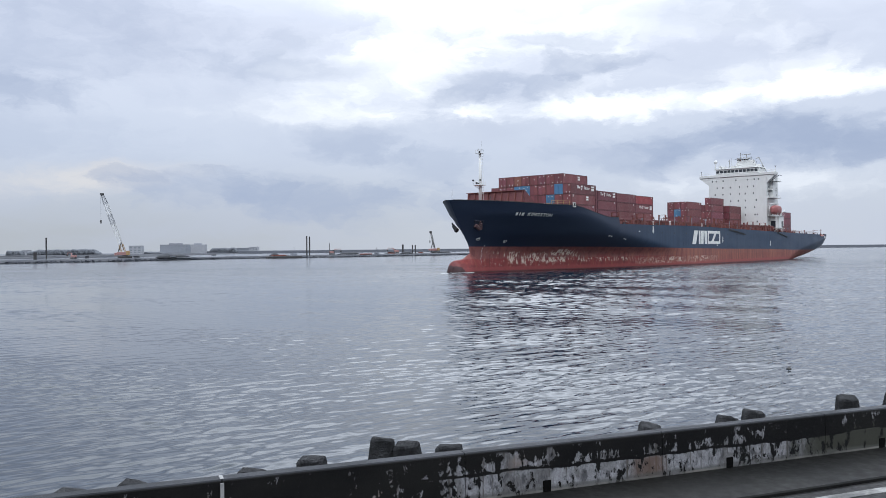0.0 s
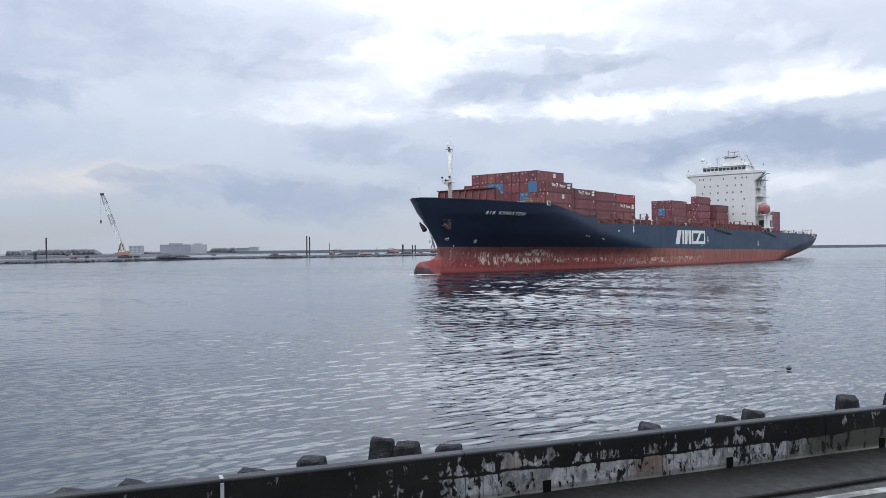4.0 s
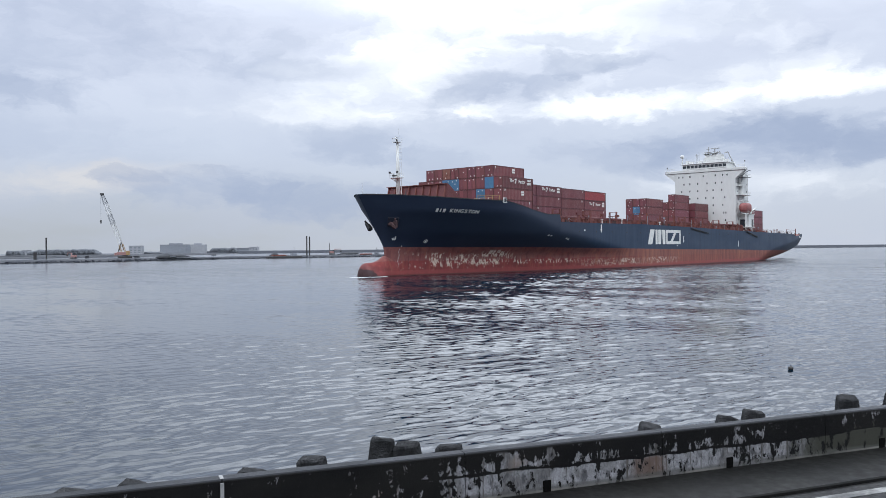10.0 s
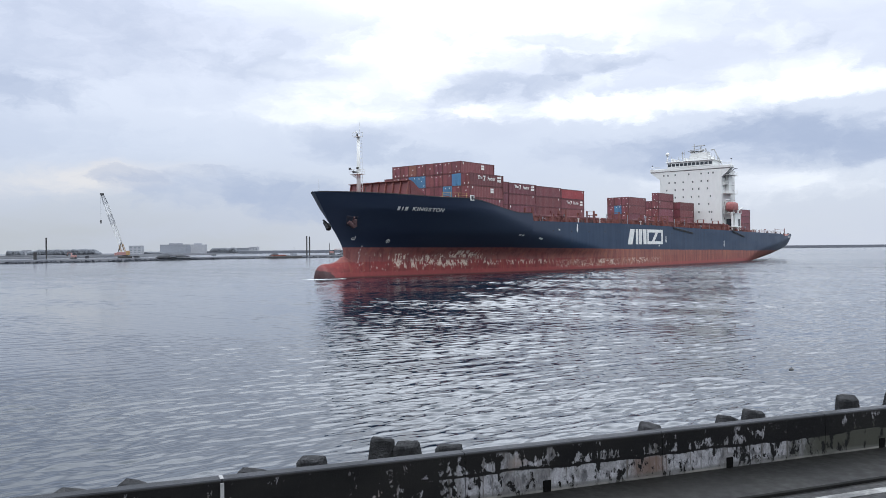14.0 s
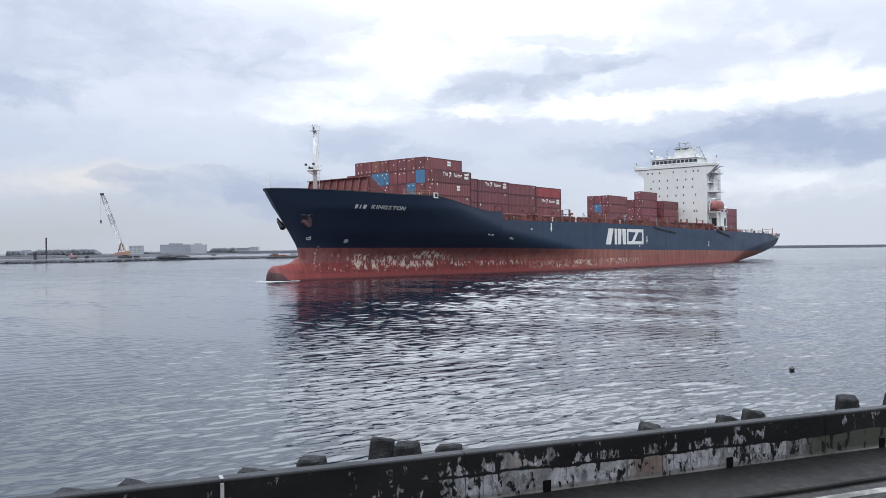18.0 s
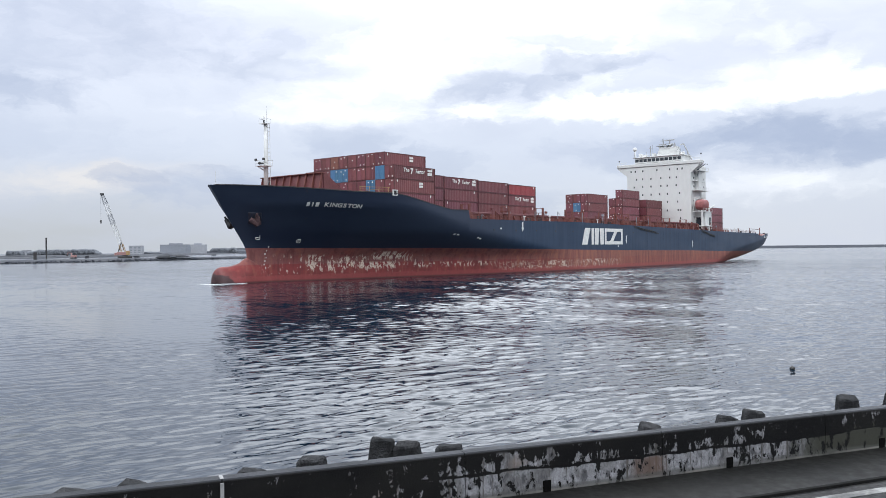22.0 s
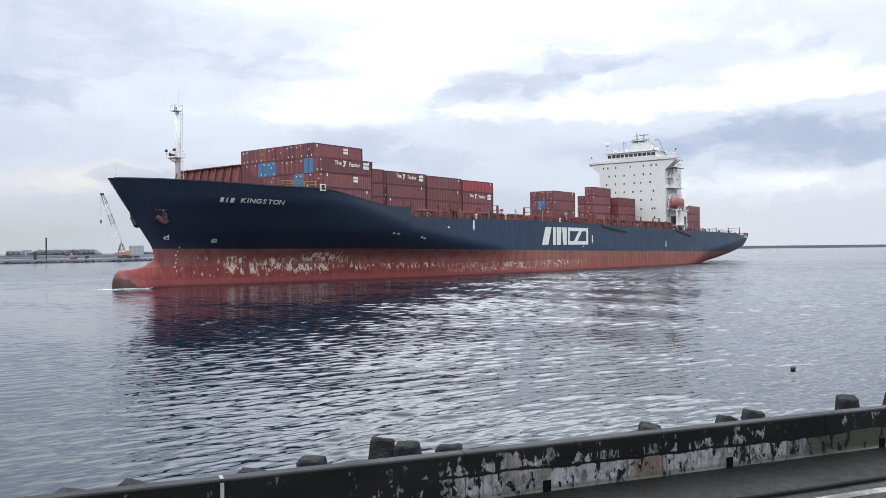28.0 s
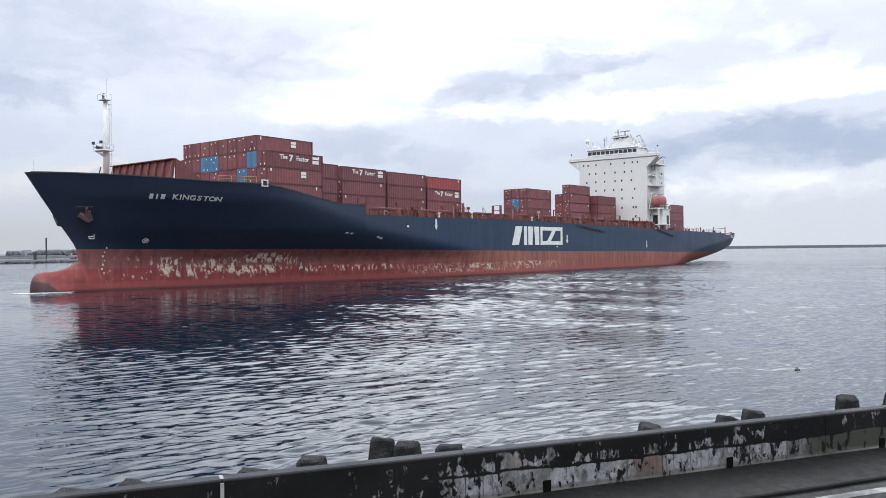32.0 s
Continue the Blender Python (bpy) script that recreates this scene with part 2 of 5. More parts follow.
def hull_material():
    mat, n, bsdf, coord = material("navy_hull_paint", 0.42)
    big = n.noise(n.stretch(coord, (0.05, 0.05, 0.16)), 1.0, 4.0, 0.6)
    streak = n.noise(n.stretch(coord, (0.8, 0.8, 0.07)), 1.0, 5.0, 0.6)
    grain = n.noise(coord, 1.4, 4.0, 0.6)
    sep = n.add("ShaderNodeSeparateXYZ")
    n.link(coord, sep.inputs[0])
    x = sep.outputs[0]
    navy = n.mix(n.ramp(big, 0.35, 0.65), (0.020, 0.030, 0.057), (0.027, 0.039, 0.067))
    faded = n.mix(n.ramp(streak, 0.35, 0.65), (0.013, 0.031, 0.066), (0.020, 0.042, 0.082))
    navy = n.mix(n.ramp(n.math("ADD", x, n.math("MULTIPLY", big, 20.0)), 92.0, 62.0), navy, faded)
    rust = n.math("MULTIPLY", n.ramp(streak, 0.60, 0.72), n.ramp(grain, 0.45, 0.65))
    navy = n.mix(n.math("MULTIPLY", rust, 0.22), navy, (0.10, 0.045, 0.026))
    n.link(navy, bsdf.inputs["Base Color"])
    n.link(n.ramp(big, 0.3, 0.7, 0.42, 0.52), bsdf.inputs["Roughness"])
    bsdf.inputs["Specular IOR Level"].default_value = 0.35
    bump(n, bsdf, big, 0.25, 0.35)
    return mat


def wall_material():
    """Concrete blackened by algae, worn bare in pale flaking patches."""
    mat, n, bsdf, _ = material("blackened_concrete", 0.85)
    bsdf.inputs["Specular IOR Level"].default_value = 0.12
    here = n.add("ShaderNodeNewGeometry").outputs["Position"]
    turn = n.add("ShaderNodeMapping")
    turn.vector_type = "TEXTURE"
    turn.inputs["Location"].default_value = (-2.71, 9.86, 2.2)
    turn.inputs["Rotation"].default_value = (0, 0, radians(21.1))
    n.link(here, turn.inputs["Vector"])
    coord = turn.outputs[0]
    sep = n.add("ShaderNodeSeparateXYZ")
    n.link(coord, sep.inputs[0])
    s, _, z = sep.outputs
    big = n.noise(n.stretch(coord, (0.8, 0.8, 1.2)), 1.0, 4.0, 0.6)
    flake = n.noise(n.stretch(coord, (5.2, 5.2, 3.2)), 1.0, 8.0, 0.70, 0.3)
    drip = n.noise(n.stretch(coord, (16.0, 16.0, 0.9)), 1.0, 4.0, 0.6)
    grain = n.noise(coord, 60.0, 4.0, 0.7)
    black = n.mix(n.ramp(big, 0.35, 0.65), (0.0045, 0.0045, 0.005), (0.009, 0.0088, 0.0085))
    black = n.mix(n.ramp(grain, 0.55, 0.75, 0.0, 0.4), black, (0.030, 0.029, 0.028))
    bare = n.mix(n.ramp(grain, 0.3, 0.7), (0.165, 0.165, 0.175), (0.275, 0.275, 0.29))
    cloudy = n.noise(n.stretch(coord, (3.0, 3.0, 2.2)), 1.0, 5.0, 0.65)
    scuff = n.noise(n.stretch(coord, (9.0, 9.0, 4.0)), 1.0, 6.0, 0.7, 0.4)
    bare = n.mix(n.ramp(cloudy, 0.42, 0.62, 0.0, 0.7), bare, (0.075, 0.072, 0.07))
    bare = n.mix(n.ramp(scuff, 0.50, 0.62, 0.0, 0.85), bare, (0.055, 0.055, 0.06))
    bare = n.mix(n.ramp(scuff, 0.44, 0.34, 0.0, 0.6), bare, (0.36, 0.36, 0.375))
    bare = n.mix(n.ramp(drip, 0.55, 0.66, 0.0, 0.85), bare, (0.06, 0.055, 0.05))
    bare = n.mix(n.ramp(big, 0.62, 0.75, 0.0, 0.7), bare, (0.17, 0.13, 0.11))
    wear = n.math("MULTIPLY", n.ramp(s, 2.5, 3.1, 0.0, 1.0), n.ramp(s, 12.0, 10.2, 0.4, 1.0))
    line = n.math("ADD", 0.325, n.math("MULTIPLY", n.math("SUBTRACT", big, 0.5), 0.16))
    low = n.math("MULTIPLY", n.ramp(n.math("SUBTRACT", z, line), 0.02, -0.02), wear)
    high = n.math("MULTIPLY", n.ramp(z, 0.53, 0.46), n.ramp(n.math("SUBTRACT", z, line), 0.03, 0.05))
    level = n.math("ADD", n.math("MULTIPLY", low, 0.148), n.math("MULTIPLY", n.math("MULTIPLY", high, n.math("MULTIPLY", wear, n.ramp(s, 8.6, 7.6))), 0.07))
    level = n.math("ADD", level, n.math("MULTIPLY", n.math("SUBTRACT", big, 0.5), 0.30))
    level = n.math("ADD", level, n.math("MULTIPLY", n.math("SUBTRACT", drip, 0.5), 0.26))
    level = n.math("ADD", level, n.ramp(s, 2.4, 3.3, -0.05, 0.0))
    crack = n.ramp(n.math("ABSOLUTE", n.math("SUBTRACT", z, n.math("ADD", line, 0.012))), 0.008, 0.020)
    mask = n.math("MULTIPLY", n.math("MULTIPLY", n.ramp(n.math("ADD", flake, level), 0.57, 0.59), n.ramp(z, 0.635, 0.575)), crack)
    algae = n.math("MULTIPLY", n.ramp(n.math("ADD", s, n.math("MULTIPLY", cloudy, 1.2)), 9.2, 10.0), n.ramp(z, 0.50, 0.42))
    bare = n.mix(algae, bare, (0.042, 0.043, 0.035))
    rusty = n.math("MULTIPLY", n.ramp(n.math("ABSOLUTE", n.math("SUBTRACT", s, 6.15)), 0.42, 0.15), n.ramp(z, 0.36, 0.28))
    bare = n.mix(n.math("MULTIPLY", rusty, 0.75), bare, (0.105, 0.070, 0.055))
    bare = n.mix(n.ramp(n.math("ADD", z, n.math("MULTIPLY", big, 0.10)), 0.15, 0.10, 0.0, 0.7), bare, (0.075, 0.074, 0.07))
    top = n.ramp(z, 0.640, 0.652)
    colour = n.mix(mask, black, bare)
    cap = n.mix(n.ramp(big, 0.3, 0.7), (0.024, 0.026, 0.030), (0.052, 0.054, 0.061))
    cap = n.mix(n.ramp(grain, 0.55, 0.75, 0.0, 0.6), cap, (0.03, 0.03, 0.03))
    colour = n.mix(top, colour, cap)
    foot = n.math("MULTIPLY", n.ramp(z, 0.04, 0.02), n.ramp(big, 0.4, 0.6))
    colour = n.mix(foot, colour, (0.16, 0.155, 0.14))
    n.link(colour, bsdf.inputs["Base Color"])
    n.link(n.ramp(mask, 0, 1, 0.6, 0.9), bsdf.inputs["Roughness"])
    bump(n, bsdf, n.math("ADD", grain, n.math("MULTIPLY", mask, 0.8)), 0.008)
    return mat


WATER = water_material()
BOOT = boot_material()
NAVY = hull_material()
WALL = wall_material()
WHITE = plain("white_ship_paint", (0.62, 0.625, 0.61), (0.585, 0.59, 0.575), 0.12, 0.55, size=(1, 1, 0.4), grime=0.15)
MARK = plain("white_lettering_paint", (0.80, 0.80, 0.76), (0.68, 0.68, 0.65), 0.9, 0.6)
MAROON = plain("maroon_container_paint", (0.185, 0.058, 0.067), (0.150, 0.050, 0.058), 0.35, 0.5, vary=0.2, size=(1, 1, 0.5))
MAROON_FRAME = plain("maroon_frame_paint", (0.125, 0.034, 0.036), (0.085, 0.028, 0.030), 0.8, 0.55, vary=0.2)
BROWN = plain("rust_brown_container_paint", (0.235, 0.098, 0.070), (0.19, 0.080, 0.060), 0.4, 0.55)
SCARLET = plain("bright_red_container_paint", (0.30, 0.050, 0.055), (0.25, 0.045, 0.050), 0.5, 0.5)
BLUE = plain("blue_container_paint", (0.07, 0.19, 0.33), (0.055, 0.15, 0.27), 0.5, 0.5, vary=0.15)
OXIDE = plain("red_oxide_deck_paint", (0.135, 0.045, 0.040), (0.18, 0.062, 0.050), 0.6, 0.7)
OXIDE_DARK = plain("dull_red_plate", (0.145, 0.043, 0.045), (0.12, 0.037, 0.039), 0.4, 0.6)
RUST = plain("rust", (0.20, 0.065, 0.045), (0.13, 0.045, 0.035), 1.4, 0.85)
ANCHOR_RUST = plain("dull_anchor_rust", (0.13, 0.072, 0.072), (0.07, 0.042, 0.046), 1.8, 0.85)
# Faded red, paled further by distance haze put into the colour.
PLANT = plain("hazy_faded_red_plant_paint", (0.36, 0.20, 0.185), (0.30, 0.165, 0.155), 0.6, 0.6)
MAST_GREY = plain("grey_mast_paint", (0.40, 0.405, 0.41), (0.30, 0.305, 0.31), 0.8, 0.6, size=(1, 1, 0.4))
STEEL = plain("weathered_grey_steel", (0.20, 0.21, 0.23), (0.15, 0.16, 0.18), 0.8, 0.6)
ANCHOR = plain("rust_stained_navy", (0.030, 0.029, 0.042), (0.018, 0.024, 0.044), 1.2, 0.75)
DARK = plain("dark_steel", (0.03, 0.03, 0.034), (0.045, 0.042, 0.04), 1.2, 0.6)
GLASS = plain("dark_window_glass", (0.03, 0.038, 0.045), (0.022, 0.028, 0.035), 0.8, 0.12)
# Panes nearly as pale as the walls: haze painted into the glass.
FAR_GLASS = plain("hazy_window_glass", (0.20, 0.22, 0.25), (0.18, 0.20, 0.225), 0.3, 0.3)
ORANGE = plain("faded_lifeboat_orange", (0.31, 0.105, 0.10), (0.26, 0.088, 0.084), 1.0, 0.6)
YELLOW = plain("yellow_plant_paint", (0.38, 0.25, 0.10), (0.30, 0.19, 0.09), 0.6, 0.55)
FOAM = plain("foam", (0.75, 0.77, 0.78), (0.62, 0.65, 0.67), 1.5, 0.8)
ROCK = plain("wet_armour_rock", (0.038, 0.042, 0.054), (0.075, 0.080, 0.092), 0.5, 0.8, relief=0.1, vary=0.3, sheen=0.12)
SAND = plain("damp_grey_fill", (0.048, 0.053, 0.065), (0.085, 0.088, 0.096), 0.06, 0.95, sheen=0.12)
BLOCK = plain("weathered_concrete_block", (0.018, 0.0185, 0.020), (0.056, 0.057, 0.060), 3.4, 0.9, relief=0.08, vary=0.25, sheen=0.12)
ROAD = plain("wet_asphalt", (0.010, 0.010, 0.011), (0.020, 0.0197, 0.0193), 0.9, 0.5, relief=0.004, sheen=0.12)
# Near-black that stands in for the shade inside the drain slots.
SLOT_SHADE = plain("painted_slot_shade", (0.003, 0.003, 0.003), (0.005, 0.005, 0.005), 2.0, 0.95, sheen=0.05)
APRON = plain("damp_concrete_apron", (0.0035, 0.0035, 0.0034), (0.009, 0.0088, 0.008), 0.55, 0.6, relief=0.004, sheen=0.16)
JOINT = plain("grey_joint_filler", (0.30, 0.30, 0.30), (0.20, 0.20, 0.20), 3.0, 0.8)
LINE = plain("worn_road_paint", (0.30, 0.30, 0.29), (0.07, 0.07, 0.07), 2.6, 0.7)
# Haze over the far walls is put into these two base colours.
BUILDING = plain("haze_toned_plaster", (0.25, 0.265, 0.30), (0.22, 0.235, 0.265), 0.05, 0.8, vary=0.2)
BUILDING2 = plain("haze_toned_white_cladding", (0.37, 0.38, 0.41), (0.33, 0.34, 0.37), 0.05, 0.7, vary=0.12)
# Grey-blue, not green: distance haze is mixed into the leaf colour.
HAZY_LEAF = plain("hazy_foliage", (0.17, 0.182, 0.20), (0.155, 0.166, 0.185), 0.02, 0.95, sheen=0.05)


# ---------------------------------------------------------------- mesh helpers
def part(name, bm, mat, parent=None, label="", smooth=False):
    """Links a bmesh as one mesh object under a thing or a part."""
    data = bpy.data.meshes.new(name)
    bmesh.ops.recalc_face_normals(bm, faces=bm.faces[:])
    bm.to_mesh(data)
    bm.free()
    data.materials.append(mat)
    if smooth:
        data.shade_smooth()
    ob = new(name, data)
    ob.parent = parent
    return tagged(ob, label)


def share(name, data, m, parent, label=""):
    """Another object on a mesh that stands already."""
    ob = new(name, data)
    ob.parent = parent
    ob.matrix_local = m
    return tagged(ob, label)


def box(bm, x0, x1, y0, y1, z0, z1, m=None):
    vs = [bm.verts.new(m @ Vector(c) if m else c) for c in
          ((x0, y0, z0), (x1, y0, z0), (x1, y1, z0), (x0, y1, z0), (x0, y0, z1), (x1, y0, z1), (x1, y1, z1), (x0, y1, z1))]
    for f in ((0, 3, 2, 1), (4, 5, 6, 7), (0, 1, 5, 4), (1, 2, 6, 5), (2, 3, 7, 6), (3, 0, 4, 7)):
        bm.faces.new([vs[i] for i in f])
    return bm


def boxes(*sizes):
    bm = bmesh.new()
    for s in sizes:
        box(bm, *s)
    return bm


def soft_box(x0, x1, y0, y1, z0, z1, r=0.05, seg=1):
    bm = boxes((x0, x1, y0, y1, z0, z1))
    bmesh.ops.bevel(bm, geom=bm.edges[:], offset=r, segments=seg, affect="EDGES", profile=0.6)
    return bm


def rod(bm, a, b, r0, r1=None, n=8, caps=True):
    """A straight, perhaps tapered bar from a to b."""
    a, b = Vector(a), Vector(b)
    r1 = r0 if r1 is None else r1
    q = (b - a).to_track_quat("Z", "Y").to_matrix()
    rings = []
    for c, r in ((a, r0), (b, r1)):
        rings.append([bm.verts.new(c + q @ Vector((r * math.cos(2 * math.pi * k / n), r * math.sin(2 * math.pi * k / n), 0))) for k in range(n)])
    for k in range(n):
        bm.faces.new((rings[0][k], rings[0][(k + 1) % n], rings[1][(k + 1) % n], rings[1][k]))
    if caps:
        bm.faces.new(rings[0][::-1])
        bm.faces.new(rings[1])
    return bm


def rods(*bars, n=6):
    bm = bmesh.new()
    for a, b, r in bars:
        rod(bm, a, b, r, n=n)
    return bm


def loft(rings, closed=True, caps=True):
    bm = bmesh.new()
    rows = [[bm.verts.new(v) for v in ring] for ring in rings]
    k = len(rows[0])
    for r0, r1 in zip(rows, rows[1:]):
        for i in range(k if closed else k - 1):
            j = (i + 1) % k
            bm.faces.new((r0[i], r0[j], r1[j], r1[i]))
    if caps and closed:
        bm.faces.new(rows[0][::-1])
        bm.faces.new(rows[-1])
    return bm


def empty(name, m, label, category, group="", kind=""):
    ob = new(name)
    ob.empty_display_size = 0.5
    ob.matrix_world = m
    return tagged(ob, label, category, group, kind)


def lerp(points, v):
    """Straight interpolation through (place, value) pairs in rising order."""
    if v <= points[0][0]:
        return points[0][1]
    for (a, p), (b, q) in zip(points, points[1:]):
        if v <= b:
            return p + (q - p) * (v - a) / (b - a)
    return points[-1][1]


def lettering(text, size, m, parent, name="lettering", mat=None, depth=0.02):
    curve = bpy.data.curves.new(name, "FONT")
    curve.body, curve.size, curve.extrude, curve.align_x, curve.align_y = text, size, depth, "CENTER", "CENTER"
    curve.resolution_u = 3
    curve.offset = 0.022 * size
    tmp = bpy.data.objects.new(name, curve)
    data = bpy.data.meshes.new_from_object(tmp)
    bpy.data.objects.remove(tmp)
    data.materials.append(mat or MARK)
    return share(name, data, m, parent)


# ---------------------------------------------------------------- water and ground
def water():
    """One sheet to the horizon with real waves; the finest ripple is in the material."""
    ys, steps = [6.0], [0.085]
    while ys[-1] < 420:
        steps.append(max(0.085, (0.0024 if ys[-1] < 320 else 0.006) * ys[-1]))
        ys.append(ys[-1] + steps[-1])
    far = [480.0, 600.0, 900.0, 1600.0, 4900.0]
    ys, steps = np.array([-4900.0, -100.0] + ys + far), np.array([1e3, 1e3] + steps + [1e3] * 5)
    us = np.linspace(-0.63, 0.63, 541)
    span = np.clip(ys, 14.0, 420.0)[:, None]
    inner = us[None] * span
    side = np.full((len(ys), 1), 4900.0)
    gx = np.hstack([-side, inner[:, :1] - 60, inner, inner[:, -1:] + 60, side])
    gy = np.repeat(ys[:, None], gx.shape[1], 1)
    gx, gy = gx.astype(np.float32), gy.astype(np.float32)
    gz = np.zeros_like(gx)
    rng = random.Random(4)
    calm = 1.0
    for k in range(5):
        turn, wave = rng.uniform(0, 6.3), 2 * math.pi / rng.uniform(7, 45)
        calm = calm + 0.20 * np.sin(wave * (gx * math.cos(turn) + 0.6 * gy * math.sin(turn)) + rng.uniform(0, 6.3))
    for k in range(WAVES):
        length = 0.23 * (2.0 / 0.23) ** ((k + rng.random()) / WAVES)
        turn = radians(rng.gauss(-56, 20))
        wave = 2 * math.pi / length
        high = SLOPE * length ** 0.55 * np.clip((length / steps - 2.0) / 1.6, 0, 1)[:, None].astype(np.float32)
        high = high * (1 + 1.3 * np.clip((44 - ys) / 28, 0, 1) * min(1.0, 1.1 / length))[:, None].astype(np.float32)
        roll = np.sin(wave * (gx * math.cos(turn) + gy * math.sin(turn)) + rng.uniform(0, 6.3))
        gz += high * roll
    # open water near the wall is livelier than the lee of the ship; the far sea is rougher again, and so is the side to the right
    way = gx / np.maximum(gy, 1)
    lee = np.interp(way, (-0.3, -0.1, 0.15), (0.7, 0.8, 1.3))
    near, far_off = np.clip((78 - gy) / 36, 0, 1), np.clip((gy - 110) / 90, 0, 1)
    reach = 0.74 * near + (1 - near) * (lee + 2.6 * far_off)
    side_wind = np.interp(way, (-0.5, -0.3, -0.1, 0.15, 0.3), (0.9, 0.95, 1.0, 1.85, 1.6))
    gz *= np.clip(calm, 0.3, 1.7) * np.clip(gy / 10, 0, 1) * reach * side_wind
    gz[:, :2] = gz[:, -2:] = 0
    rows, cols = gx.shape
    i = (np.arange(rows - 1)[:, None] * cols + np.arange(cols - 1)[None]).reshape(-1)
    faces = np.stack([i, i + 1, i + 1 + cols, i + cols], -1).astype(np.int32)
    data = bpy.data.meshes.new("water")
    data.vertices.add(gx.size)
    data.vertices.foreach_set("co", np.stack([gx, gy, gz], -1).reshape(-1))
    data.loops.add(faces.size)
    data.loops.foreach_set("vertex_index", faces.reshape(-1))
    data.polygons.add(len(faces))
    data.polygons.foreach_set("loop_start", np.arange(len(faces), dtype=np.int32) * 4)
    data.update(calc_edges=True)
    data.materials.append(WATER)
    data.shade_smooth()
    return tagged(new("water", data), "grey rippled harbour water under an overcast sky", "water", kind="structure")


WAVES, SLOPE = 84, 0.0021
SEA = water()

# The sea wall runs along this line; s is the way along it, d the way towards the water.
WALL_AT = pose(-2.71, 9.86, 2.2, 0, 0, 21.1)


def quay():
    bm = bmesh.new()
    box(bm, -400, 400, -400, -1.28, -6.0, -0.06)
    ground = part("road", bm, ROAD, None)
    ground.matrix_world = WALL_AT
    tagged(ground, "wet dark asphalt road behind the sea wall", "road", kind="structure")
    apron = part("pavement", soft_box(-400, 400, -1.28, 0.6, -6.0, 0.0, 0.02), APRON)
    apron.matrix_world = WALL_AT
    tagged(apron, "damp dark concrete apron at the foot of the sea wall", "pavement", kind="structure")
    bm = bmesh.new()
    box(bm, -60, 60, -1.72, -1.54, -0.0595, -0.052)
    line = part("road_line", bm, LINE)
    line.matrix_world = WALL_AT
    tagged(line, "worn white painted line along the road edge", "road line", kind="structure")
    # sloping bank under the concrete armour units
    bm = loft([[(s, 0.5, -0.4), (s, 2.6, -0.9), (s, 8.0, -3.4), (s, 8.0, -6.0), (s, 0.5, -6.0)] for s in (-300, 300)])
    bank = part("bank", bm, ROCK)
    bank.matrix_world = WALL_AT
    tagged(bank, "dark rubble bank sloping into the water", "bank", kind="structure")


quay()


def sea_wall():
    wall = empty("sea_wall", WALL_AT, "low concrete sea wall, blackened, with pale flaking patches", "sea wall", kind="structure")
    bm = bmesh.new()
    prof = [(0.0, 0.0), (0.012, 0.632), (0.03, 0.662), (0.205, 0.662), (0.225, 0.645), (0.23, -0.5), (0.0, -0.5)]
    rings = []
    for k in range(9):
        s = 0.006 + (3.2 - 0.012) * k / 8
        rings.append([(s, d + 0.004 * noise.noise((s * 2, z * 3, 0)), z + 0.003 * noise.noise((s, d * 9, 5))) for d, z in prof])
    bm = loft(rings)
    first = part("wall_panel", bm, WALL, wall)
    # The slot is a thin proud box; its depth is only painted black.
    slot = part("drain_slot", boxes((1.18, 1.30, -0.012, 0.01, -0.0, 0.16)), SLOT_SHADE, first)
    for k in range(-14, 26):
        panel = first if k == 0 else share("wall_panel", first.data, Matrix.Translation((3.2 * k, 0, 0)), wall)
        if k and -3 <= k < 8:
            share("drain_slot", slot.data, Matrix.Identity(4), panel)
    strip = part("joint_strip", boxes((-0.022, 0.022, -0.014, 0.014, 0.0, 0.62), (-0.022, 0.022, 0.03, 0.20, 0.660, 0.668)), JOINT, wall, "pale joint strip")


sea_wall()


def tetrapod():
    """Concrete armour unit: four blunt tapering legs."""
    bm = bmesh.new()
    dirs = [Vector((0, 0, 1))] + [Vector((math.cos(a) * 0.943, math.sin(a) * 0.943, -0.333)) for a in (0.3, 2.394, 4.489)]
    for d in dirs:
        rod(bm, -0.05 * d, 0.82 * d, 0.28, 0.20, 6)
        rod(bm, 0.82 * d, 0.85 * d, 0.20, 0.165, 6)
    for v in bm.verts:
        v.co += 0.05 * noise.noise_vector(v.co * 4)
    ob = part("tetrapod", bm, BLOCK)
    return tagged(ob, "weathered grey concrete tetrapod behind the sea wall", "tetrapod", "armour units along the sea wall")


